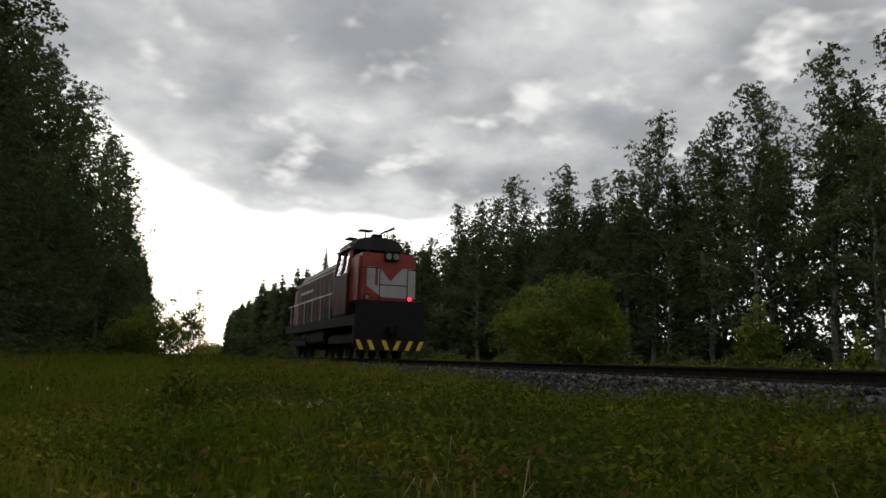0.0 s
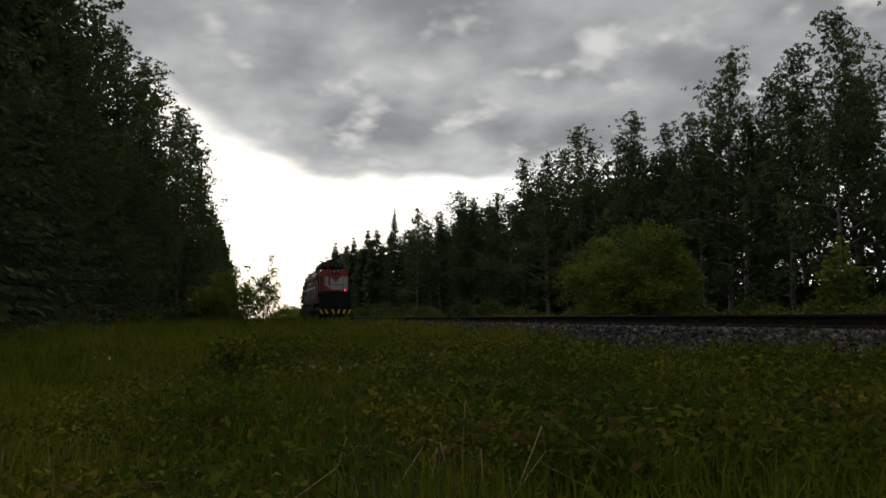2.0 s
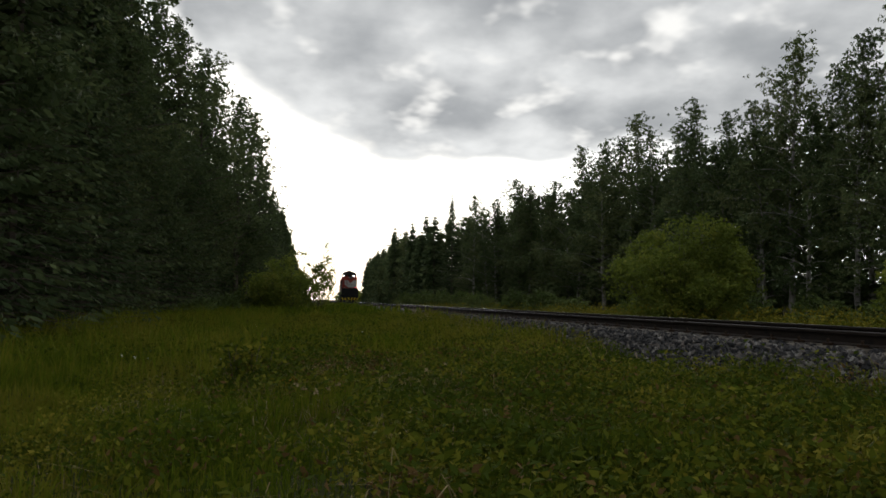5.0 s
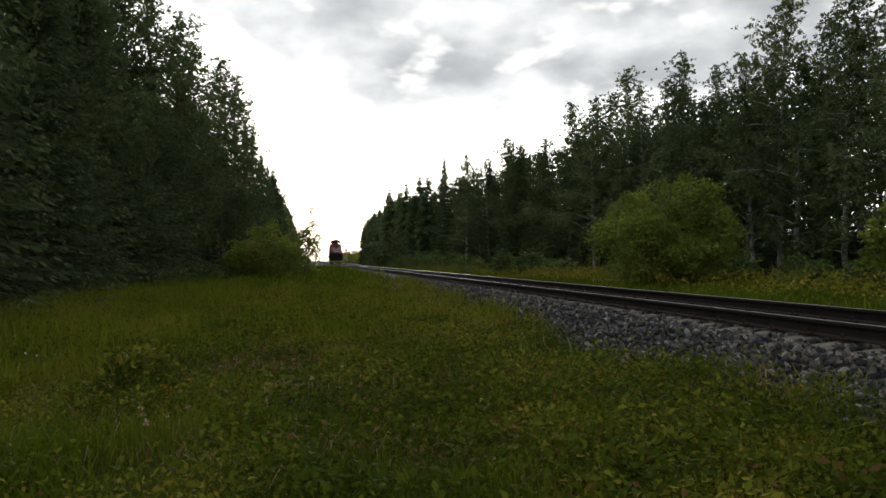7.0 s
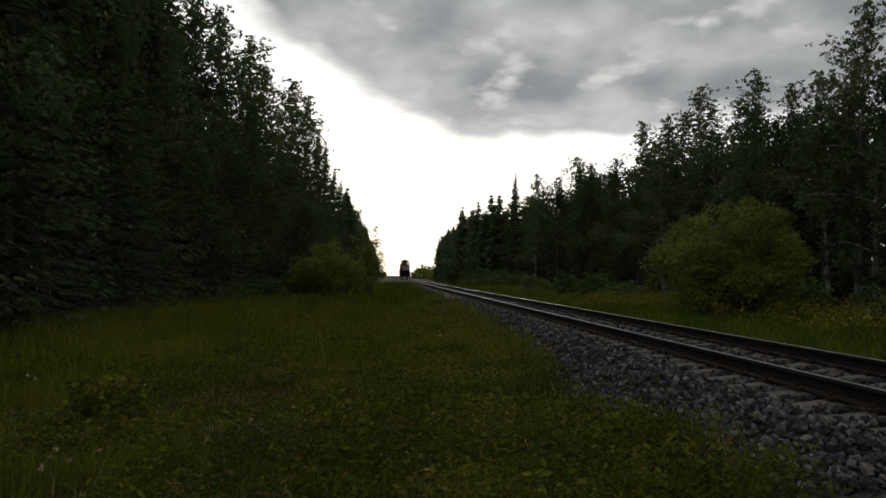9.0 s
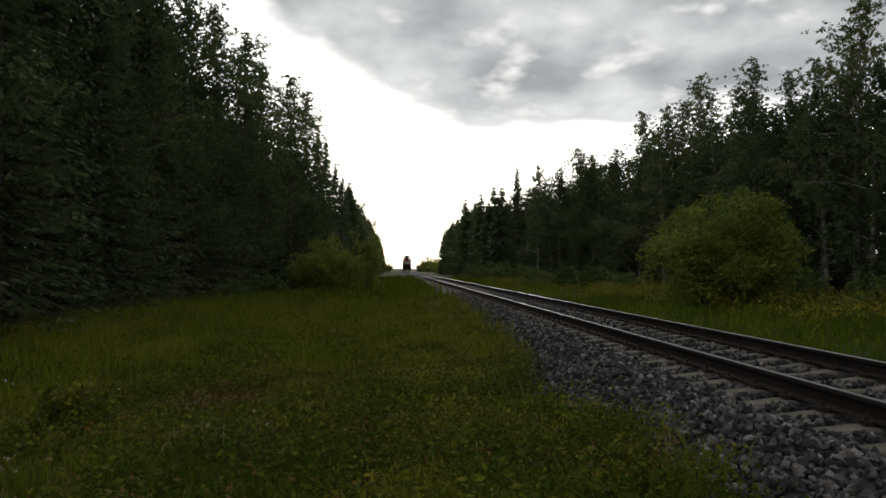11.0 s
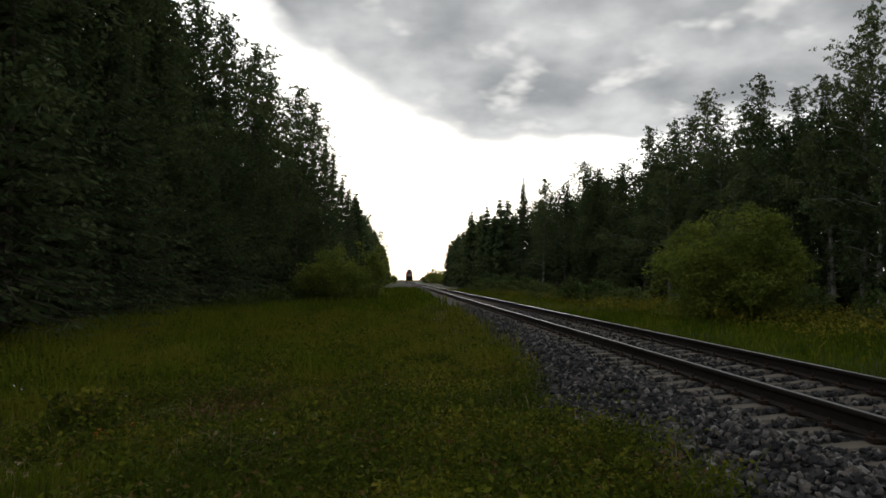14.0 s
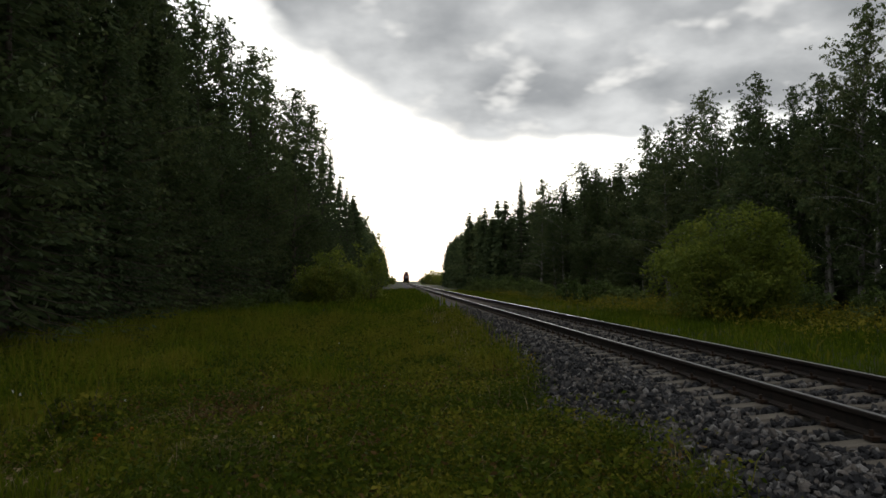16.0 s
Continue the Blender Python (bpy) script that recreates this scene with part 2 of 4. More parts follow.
def tube(verts, faces, pts, radii, sides=6):
    """Adds a tapered tube along pts to the lists."""
    base = len(verts)
    pts = [Vector(p) for p in pts]
    for i, p in enumerate(pts):
        d = (pts[min(i + 1, len(pts) - 1)] - pts[max(i - 1, 0)]).normalized()
        a = d.orthogonal().normalized()
        b = d.cross(a)
        for k in range(sides):
            w = 2 * math.pi * k / sides
            verts.append(p + (a * math.cos(w) + b * math.sin(w)) * radii[i])
    for i in range(len(pts) - 1):
        for k in range(sides):
            k2 = (k + 1) % sides
            faces.append((base + i * sides + k, base + i * sides + k2, base + (i + 1) * sides + k2, base + (i + 1) * sides + k))


def leaf_mesh(name, centres, sizes, mat, rng, parent=None, droop=0.0, slim=0.55, label=""):
    """Many small pointed leaves, one folded quad each, turned at random."""
    n = len(centres)
    c = np.asarray(centres, dtype=float)
    d = rng.normal(size=(n, 3))
    d[:, 2] = d[:, 2] * 0.7 - droop
    d /= np.linalg.norm(d, axis=1, keepdims=True)
    s = rng.normal(size=(n, 3))
    s -= (s * d).sum(1, keepdims=True) * d
    s /= np.linalg.norm(s, axis=1, keepdims=True)
    z = np.asarray(sizes, dtype=float).reshape(-1, 1)
    up = np.cross(d, s) * z * 0.12
    v = np.empty((n, 4, 3))
    v[:, 0] = c
    v[:, 1] = c + d * z * 0.45 + s * z * slim * 0.5 + up
    v[:, 2] = c + d * z
    v[:, 3] = c + d * z * 0.45 - s * z * slim * 0.5 + up
    return quads(name, v, mat, parent, label)


def quads(name, v, mat, parent=None, label=""):
    n = len(v)
    me = bpy.data.meshes.new(name)
    me.vertices.add(4 * n)
    me.vertices.foreach_set("co", v.reshape(-1))
    me.loops.add(4 * n)
    me.loops.foreach_set("vertex_index", np.arange(4 * n, dtype=np.int32))
    me.polygons.add(n)
    me.polygons.foreach_set("loop_start", np.arange(0, 4 * n, 4, dtype=np.int32))
    me.update(calc_edges=True)
    me.validate()
    return link_mesh(name, me, mat, parent, label)


def empty(name, m, label, category, group="", kind=""):
    ob = new(name)
    ob.matrix_basis = m
    return tagged(ob, label, category, group, kind)


# ---- ground ----
def ground_z(x, y):
    """Verge below the track bed: lower on the near side, rising gently along the line."""
    near = -0.84 + 0.22 * max(0.0, min(1.0, (y - 13) / 22))
    z = -0.62 if x > 3 else near
    if x <= 3:
        z += 0.12 * max(0.0, min(1.0, (x + 5.5) / 2.5))
    z += 0.05 * noise.noise(Vector((x * 0.25, y * 0.25, 0))) + 0.02 * noise.noise(Vector((x * 1.1, y * 1.1, 3)))
    if abs(x) < 4:
        z -= 0.08 * max(0.0, min(1.0, (4 - abs(x)) / 1.2))
    return z


def spaced(lo, hi, inner_lo, inner_hi, fine, coarse):
    a = list(np.arange(inner_lo, inner_hi, fine))
    step, p = fine, inner_hi
    while p < hi:
        a.append(p)
        step = min(step * 1.25, coarse)
        p += step
    a.append(hi)
    step, p = fine, inner_lo
    b = []
    while p > lo:
        step = min(step * 1.25, coarse)
        p -= step
        b.append(max(p, lo))
    return sorted(set(b + a))


gx = spaced(-1500, 1500, -16, 16, 0.35, 150)
gy = spaced(-600, 3500, 0, 60, 0.4, 200)
gv = [(x, y, ground_z(x, y)) for y in gy for x in gx]
gf = [(j * len(gx) + i, j * len(gx) + i + 1, (j + 1) * len(gx) + i + 1, (j + 1) * len(gx) + i) for j in range(len(gy) - 1) for i in range(len(gx) - 1)]
ground = raw("ground", gv, gf, "soil", smooth=True)
tagged(ground, "mown green railway verge with rough summer grass", "ground", kind="structure")

# ---- ballast bed ----
prof = [(-3.2, -1.0), (-2.9, -0.78), (-2.4, -0.52), (-1.75, -0.255), (-1.3, -0.245), (0, -0.25), (1.3, -0.245), (1.75, -0.255), (2.4, -0.50), (2.85, -0.68), (3.1, -0.9)]
by = spaced(-40, 420, 0, 40, 0.3, 8)
bv = [(x + (0.08 * noise.noise(Vector((y * 0.8, x, 5))) if abs(x) > 2 else 0), y, z + 0.018 * noise.noise(Vector((x * 3, y * 3, 1)))) for y in by for x, z in prof]
bf = [(j * 11 + i, j * 11 + i + 1, (j + 1) * 11 + i + 1, (j + 1) * 11 + i) for j in range(len(by) - 1) for i in range(10)]
ballast = raw("ballast_bed", bv, bf, "ballast_bed", smooth=True)
tagged(ballast, "grey crushed granite ballast bed under the track", "track bed", kind="structure")

# ---- rails ----
GAUGE_HALF = 0.7975
rail_prof = [(-0.075, -0.18), (-0.075, -0.168), (-0.012, -0.145), (-0.009, -0.05), (-0.036, -0.038), (-0.037, -0.010), (-0.028, 0.0),
             (0.028, 0.0), (0.037, -0.010), (0.036, -0.038), (0.009, -0.05), (0.012, -0.145), (0.075, -0.168), (0.075, -0.18)]


def rail(x, head):
    ys = list(np.arange(-40, 421, 6.0))
    n = len(rail_prof)
    v = [(px, y, pz) for y in ys for px, pz in rail_prof]
    f = []
    for j in range(len(ys) - 1):
        for i in range(n):
            k = (i + 1) % n
            f.append((j * n + i, j * n + k, (j + 1) * n + k, (j + 1) * n + i))
    ob = raw("rail", v, f, "rail_steel")
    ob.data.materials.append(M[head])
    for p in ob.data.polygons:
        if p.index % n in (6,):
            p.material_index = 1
    ob.location.x = x
    return tagged(ob, "rusty steel rail with a worn running head, its sheen set by colour", "rail", "rails of the track")


# the far head takes the paler steel that stands in for sky sheen
for x, head in ((-GAUGE_HALF, "rail_top"), (GAUGE_HALF, "rail_sheen")):
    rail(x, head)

# ---- sleepers ----
SPACING = 0.6


def sleeper(y):
    bm = bmesh.new()
    sec = [(-1.35, -0.235, 0.135), (-0.95, -0.200, 0.14), (-0.6, -0.200, 0.14), (-0.3, -0.235, 0.115), (0.3, -0.235, 0.115), (0.6, -0.200, 0.14), (0.95, -0.200, 0.14), (1.35, -0.235, 0.135)]
    rings = []
    for x, top, half in sec:
        rings.append([bm.verts.new((x, -half - 0.01, -0.42)), bm.verts.new((x, -half + 0.015, top - 0.02)), bm.verts.new((x, -half + 0.035, top)),
                      bm.verts.new((x, half - 0.035, top)), bm.verts.new((x, half - 0.015, top - 0.02)), bm.verts.new((x, half + 0.01, -0.42))])
    for a, b in zip(rings, rings[1:]):
        for i in range(5):
            bm.faces.new((a[i], a[i + 1], b[i + 1], b[i]))
    bm.faces.new(rings[0][::-1])
    bm.faces.new(rings[-1])
    bmesh.ops.recalc_face_normals(bm, faces=bm.faces)
    root = empty("sleeper", pose(0, y, 0), "weathered grey concrete sleeper bedded in ballast", "sleeper", "sleepers under the rails")
    part("body", bm, "concrete", root)
    for s in (-1, 1):
        for side in (-1, 1):
            fb = box(0.09, 0.11, 0.035, (s * GAUGE_HALF + side * 0.105, 0, -0.172))
            disc(0.018, 0.07, (s * GAUGE_HALF + side * 0.115, 0, -0.14), seg=6, bm=fb)
            part("rail_clamp", fb, "fastener", root, "rusty bolted rail clamp")
    return root


first_sleeper = sleeper(10.45 - 18 * SPACING)
sy0 = 10.45 - 18 * SPACING
for k in range(1, 150):
    copy_thing(first_sleeper, pose(random.uniform(-0.01, 0.01), sy0 + k * SPACING + random.uniform(-0.015, 0.015), random.uniform(-0.008, 0.004), 0, 0, random.uniform(-0.6, 0.6)))
far_v, far_f = [], []
for k in range(150, 560):
    y = sy0 + k * SPACING
    b = len(far_v)
    far_v += [(-1.35, y - 0.12, -0.21), (1.35, y - 0.12, -0.21), (1.35, y + 0.12, -0.21), (-1.35, y + 0.12, -0.21),
              (-1.35, y - 0.13, -0.4), (1.35, y - 0.13, -0.4), (1.35, y + 0.13, -0.4), (-1.35, y + 0.13, -0.4)]
    far_f += [(b, b + 1, b + 2, b + 3), (b, b + 4, b + 5, b + 1), (b + 3, b + 2, b + 6, b + 7), (b, b + 3, b + 7, b + 4), (b + 1, b + 5, b + 6, b + 2)]
tagged(raw("far_sleepers", far_v, far_f, "concrete"), "distant grey concrete sleepers", "sleepers", kind="stuff")

# ==== TREES ====
def broadleaf(name, h, crown_from, radius, n_limbs, n_leaves, leaf, bark, leafmat, seed, label, droop=0.5, taper=0.8, ragged=0.35):
    """A tree of height h: tapered trunk, limbs, and leaves in clumps along drooping twigs."""
    rng = np.random.default_rng(seed)
    root = empty(name, pose(0, 0, 0), label, "tree")
    v, f = [], []
    steps = 9
    lean = rng.normal(size=2) * 0.03 * h
    axis = [Vector((lean[0] * (i / steps) ** 2 + 0.05 * rng.normal(), lean[1] * (i / steps) ** 2 + 0.05 * rng.normal(), h * 0.97 * i / steps)) for i in range(steps + 1)]
    tube(v, f, axis, [max(0.012, 0.012 * h * (1 - i / steps) ** 0.9) for i in range(steps + 1)], 7)
    lv, lf = v, f
    cents, wid = [], []

    def on_axis(z):
        q = max(0, min(steps - 0.001, z / (h * 0.97) * steps))
        i = int(q)
        return axis[i].lerp(axis[i + 1], q - i)

    for k in range(n_limbs):
        u = (k + rng.random()) / n_limbs
        z = h * (crown_from + (0.97 - crown_from) * u)
        shape = min(1.0, 0.55 + 2.2 * u) * (1 - u) ** 0.7 + 0.06
        reach = radius * shape * (1 + ragged * rng.normal())
        reach = max(0.25, reach)
        w = k * 2.4 + rng.normal() * 0.5
        start = on_axis(z)
        rise = reach * (0.6 + 0.35 * u + 0.2 * rng.normal())
        pts = []
        for i in range(5):
            s = i / 4
            pts.append(start + Vector((math.cos(w) * reach * s, math.sin(w) * reach * s, rise * s - 0.35 * reach * s * s)))
        tube(lv, lf, pts, [0.004 * h * (1 - u * 0.7) * (1 - 0.85 * i / 4) + 0.006 for i in range(5)], 3)
        for c in range(max(3, int(7 * reach / radius) + 2)):
            s = 0.3 + 0.75 * rng.random()
            p = pts[0].lerp(pts[4], s) + Vector(rng.normal(size=3)) * 0.14 * radius * 0.7
            cents.append(p)
            wid.append(0.16 * radius * (0.7 + 0.7 * rng.random()))
    for k in range(26):
        u = 0.55 + 0.43 * k / 25
        p = on_axis(h * u)
        cents.append(Vector((p.x, p.y, h * u)))
        wid.append(radius * (0.04 + 0.32 * (0.99 - u)))
    raw("trunk", lv, lf, bark, root, smooth=True)
    cents, wid = np.array([tuple(p) for p in cents]), np.array(wid)
    per_twig = 4 if n_leaves < 3000 else 6 if n_leaves < 6000 else 9
    n_twigs = n_leaves // per_twig
    pick = rng.integers(0, len(cents), n_twigs)
    off = np.clip(rng.normal(size=(n_twigs, 3)), -1.7, 1.7) * wid[pick][:, None] * 0.85
    start = cents[pick] + off
    out = start - np.stack([np.interp(start[:, 2], [0, h], [0, axis[-1].x]), np.interp(start[:, 2], [0, h], [0, axis[-1].y]), start[:, 2]], 1)
    out /= np.linalg.norm(out, axis=1, keepdims=True) + 1e-6
    out = out * 0.7 + rng.normal(size=(n_twigs, 3)) * 0.45
    out[:, 2] += 0.55 - droop * 0.95
    out /= np.linalg.norm(out, axis=1, keepdims=True)
    ln = (0.3 + 0.55 * rng.random(n_twigs)) * (0.22 * radius + 0.2) * np.clip(1.6 - 1.25 * start[:, 2] / h, 0.35, 1)
    t = np.repeat(np.arange(n_twigs), per_twig)
    u = rng.random(len(t))
    pos = start[t] + out[t] * (ln[t] * u)[:, None] + rng.normal(size=(len(t), 3)) * leaf * 0.28
    pos[:, 2] = np.minimum(pos[:, 2], h * 0.995)
    n_leaves = len(t)
    leaf_mesh("crown", pos, leaf * (0.6 + 0.8 * rng.random(n_leaves)), leafmat, rng, root, droop=droop)
    return root


def spruce(h, radius, whorls, per, sprays, seed, label, needle=0.3, broad=0.17):
    """A spruce: straight trunk, whorls of hanging boughs with needle sprays on both sides."""
    rng = np.random.default_rng(seed)
    root = empty("spruce_tree", pose(0, 0, 0), label, "tree")
    v, f = [], []
    tube(v, f, [(0, 0, h * i / 6) for i in range(7)], [max(0.012, 0.011 * h * (1 - i / 6)) for i in range(7)], 7)
    bv, bf, out = v, f, []
    for k in range(whorls):
        u = (k + 0.5 * rng.random()) / whorls
        z = h * (0.04 + 0.95 * u)
        reach0 = radius * (1 - u) ** 0.85 * (0.85 + 0.3 * rng.random()) + 0.12
        for b in range(per if u < 0.75 else max(4, per - 3)):
            w = 2 * math.pi * (b + rng.random() * 0.7) / per + k
            reach = reach0 * (0.7 + 0.5 * rng.random())
            drop = reach * (0.42 - 0.55 * u + 0.12 * rng.normal())
            d = np.array([math.cos(w), math.sin(w), 0])
            side = np.array([-d[1], d[0], 0])
            n = max(4, int(sprays * reach / radius) + 3)
            s = (np.arange(n) + rng.random(n)) / n
            axis = np.array([0, 0, z]) + d * (reach * s)[:, None]
            axis[:, 2] += -drop * s + 0.25 * reach * s ** 3
            tube(bv, bf, [Vector((0, 0, z)), Vector(axis[n // 2]), Vector(axis[-1])], [0.02 * (1 - u) + 0.006, 0.012 * (1 - u) + 0.004, 0.003], 3)
            for i in range(n):
                for sg in (-1, 1):
                    ln = needle * (0.55 + 0.7 * rng.random()) * (1.15 - 0.5 * s[i]) * min(1.0, 0.28 + reach / 1.6)
                    dirv = d * 0.55 + side * sg * (0.55 + 0.4 * rng.random()) + np.array([0, 0, -0.35 - 0.35 * rng.random()])
                    dirv /= np.linalg.norm(dirv)
                    a = axis[i]
                    th = np.cross(dirv, side + 0.3 * rng.normal(size=3))
                    th = th / np.linalg.norm(th) * ln * broad
                    out.append((a, a + dirv * ln * 0.5 + th, a + dirv * ln, a + dirv * ln * 0.5 - th))
    for k in range(44):
        z = h * (0.80 + 0.195 * k / 43)
        ln = 0.16 + 0.30 * (h - z)
        w = 2.4 * k
        dirv = np.array([math.cos(w) * 0.75, math.sin(w) * 0.75, 0.25 if z > h * 0.95 else -0.45])
        side = np.array([-math.sin(w), math.cos(w), 0.3]) * (0.05 + 0.16 * ln)
        a = np.array([0, 0, z])
        out.append((a + (0, 0, 0.12), a + dirv * ln * 0.5 + side, a + dirv * ln, a + dirv * ln * 0.5 - side))
    raw("trunk", bv, bf, "bark", root)
    quads("crown", np.array(out), "needle", root)
    return root


def bush(name, w, h, stems, n_leaves, leaf, mat, seed, label, category="bush"):
    """A many-stemmed bush with an uneven, lobed outline."""
    rng = np.random.default_rng(seed)
    root = empty(name, pose(0, 0, 0), label, category)
    sv, sf, pos = [], [], []
    share = n_leaves // stems
    for k in range(stems):
        a = 2.4 * k + rng.normal() * 0.3
        q = math.sqrt((k + 0.5) / stems)
        r = (w / 2) * q * 0.86
        top = h * (1.0 - 0.48 * q ** 2.6) * (0.60 + 0.46 * rng.random())
        tip = Vector((math.cos(a) * r, math.sin(a) * r, top))
        base = Vector((math.cos(a) * r * 0.3, math.sin(a) * r * 0.3, 0))
        midp = base.lerp(tip, 0.5) + Vector((math.cos(a) * 0.05 * w, math.sin(a) * 0.05 * w, 0))
        tube(sv, sf, [base, midp, tip], [0.006 * h + 0.004, 0.014, 0.004], 4)
        wide = w * (0.85 / math.sqrt(stems) + 0.02) * (0.75 + 0.5 * rng.random())
        twigs = 20
        u = rng.random(twigs) ** 0.75
        axis = np.stack([base.x + (tip.x - base.x) * u ** 0.6, base.y + (tip.y - base.y) * u ** 0.6, top * u], 1)
        swell = wide * (0.10 + 0.95 * np.sin(np.pi * np.clip(0.14 + 0.84 * u, 0, 1)) ** 0.8)
        d = rng.normal(size=(twigs, 3))
        d[:, 2] = d[:, 2] * 0.5 + 0.2
        d /= np.linalg.norm(d, axis=1, keepdims=True)
        ends = axis + d * (swell * (0.7 + 0.5 * rng.random(twigs)))[:, None]
        ends = np.concatenate([ends, [tuple(tip)]])
        roots = np.concatenate([axis, [tuple(tip * 0.8)]])
        pick = rng.integers(0, twigs + 1, share)
        along = rng.random(share)[:, None] ** 0.6
        spot = roots[pick] * (1 - along) + ends[pick] * along
        pos.append(spot + rng.normal(size=(share, 3)) * wide * (0.17 - 0.09 * along))
    raw("branchwork", sv, sf, "bark", root)
    pos = np.concatenate(pos)
    pos[:, 2] = np.maximum(pos[:, 2], 0.03)
    leaf_mesh("foliage", pos, leaf * (0.6 + 0.8 * rng.random(len(pos))), mat, rng, root, droop=0.0)
    return root


TREES = random.Random(7)
BIRCH_LABEL = "tall slender birch with drooping dark green crown"
ASPEN_LABEL = "tall dense aspen with dark green leaves in the wood"
SPRUCE_LABEL = "dark green spruce with hanging boughs at the wood's edge"
birches = [broadleaf("birch_tree", 15, 0.20, 2.15, 46, 11000, 0.155, "birch_bark", "birch_leaf", 11 + i, BIRCH_LABEL, droop=1.0, ragged=0.4) for i in range(4)]
mid_birches = [broadleaf("birch_tree", 15, 0.12, 2.35, 32, 5200, 0.22, "birch_bark", "birch_leaf", 21 + i, BIRCH_LABEL, droop=0.9, ragged=0.35) for i in range(3)]
aspens = [broadleaf("aspen_tree", 15, 0.12, 2.4, 50, 14000, 0.16, "bark", "dark_leaf", 31 + i, ASPEN_LABEL, droop=0.3, ragged=0.4) for i in range(3)]
spruces = [spruce(15, 2.5, 42, 8, 11, 51 + i, SPRUCE_LABEL, 0.38, 0.15) for i in range(3)]
far_birches = [broadleaf("birch_tree", 15, 0.10, 2.4, 20, 2000, 0.38, "birch_bark", "birch_leaf", 71 + i, "distant birch in the wood beside the line", droop=0.8) for i in range(2)]
far_spruces = [spruce(15, 2.4, 30, 6, 2, 81 + i, "distant dark spruce beside the line", 0.95, 0.27) for i in range(2)]
TEMPLATE_H = 15.0
used = set()


def plant(kinds, x, y, top, group, wide=1.0):
    """One tree with its tip at height top over the rails."""
    src = TREES.choice(kinds)
    base = ground_z(x, y) - 0.05
    s = (top - base) / TEMPLATE_H
    m = Matrix.LocRotScale((x, y, base), Euler((0, 0, TREES.uniform(0, 6.28))), (s * wide, s * wide, s))
    if src.name not in used:
        used.add(src.name)
        src.matrix_basis = m
        src["group"] = group
        return src
    w = src.matrix_basis.copy()
    src.matrix_basis = Matrix()
    ob = copy_thing(src, m)
    src.matrix_basis = w
    ob["group"] = group
    return ob


RIGHT, LEFT = "trees of the wood across the line", "trees of the wood beside the verge"
# skyline trees across the line
for x, y, top, kind in ((9.0, 141.6, 14.3, "s"), (10.0, 125.2, 13.6, "s"), (11.0, 116.9, 14.0, "s"), (12.0, 101.6, 15.0, "s"), (13.0, 92.8, 13.8, "b"), (14.5, 87.7, 12.6, "b"),
                        (15.5, 80.9, 13.9, "a"), (16.2, 79.0, 12.9, "a"), (17.0, 74.3, 12.8, "a"), (18.0, 69.1, 15.5, "b"), (19.0, 66.9, 15.4, "b"), (19.5, 64.7, 15.3, "b"), (20.0, 61.0, 16.6, "b"),
                        (19.0, 56.4, 14.0, "b"), (18.0, 49.0, 14.2, "b"), (19.0, 49.2, 12.9, "b"), (19.0, 45.7, 12.8, "b"), (19.5, 44.0, 12.9, "b"), (19.2, 40.5, 15.7, "b"), (20.3, 42.6, 13.6, "b"),
                        (19.5, 35.0, 13.9, "b"), (20.6, 37.2, 13.2, "b"), (20.0, 32.1, 15.1, "b"), (20.0, 28.4, 15.6, "b"), (20.0, 26.2, 13.2, "b"), (20.5, 23.0, 14.5, "b"), (20.0, 19.6, 15.0, "b")):
    plant({"b": birches, "a": aspens, "s": spruces if y < 112 else far_spruces}[kind], x, y, top, RIGHT)
# filling of the wood across the line
for row, x0 in enumerate((18.6, 21.5, 25.0, 29.0)):
    y = 14 + row
    while y < (112 if row < 3 else 90):
        slide = max(0.0, min(1.0, (y - 55) / 45))
        cap = (11.6 + row * 0.5) * (1 - slide) + 12.6 * slide
        kinds = mid_birches if TREES.random() < (0.8 if y < 65 else 0.55) else spruces
        if row > 1:
            kinds = far_birches
        if not (row > 0 and y < 50 and TREES.random() < 0.25) and not (row == 3 and y < 50):
            plant(kinds, x0 - 4.6 * slide + TREES.uniform(-1, 1), y, cap * TREES.uniform(0.85, 1.06), RIGHT, 1.3 if y > 50 else 1.1)
        y += TREES.uniform(2.3, 3.4) if y > 45 else TREES.uniform(2.9, 4.0)
for row, x0 in enumerate((11.2, 14.2)):
    y = 112 + row
    while y < 228:
        plant(far_spruces if TREES.random() < 0.6 else far_birches, x0 + TREES.uniform(-1, 1), y, TREES.uniform(11.2, 13.6), RIGHT, 1.25)
        y += TREES.uniform(2.8, 4.4)
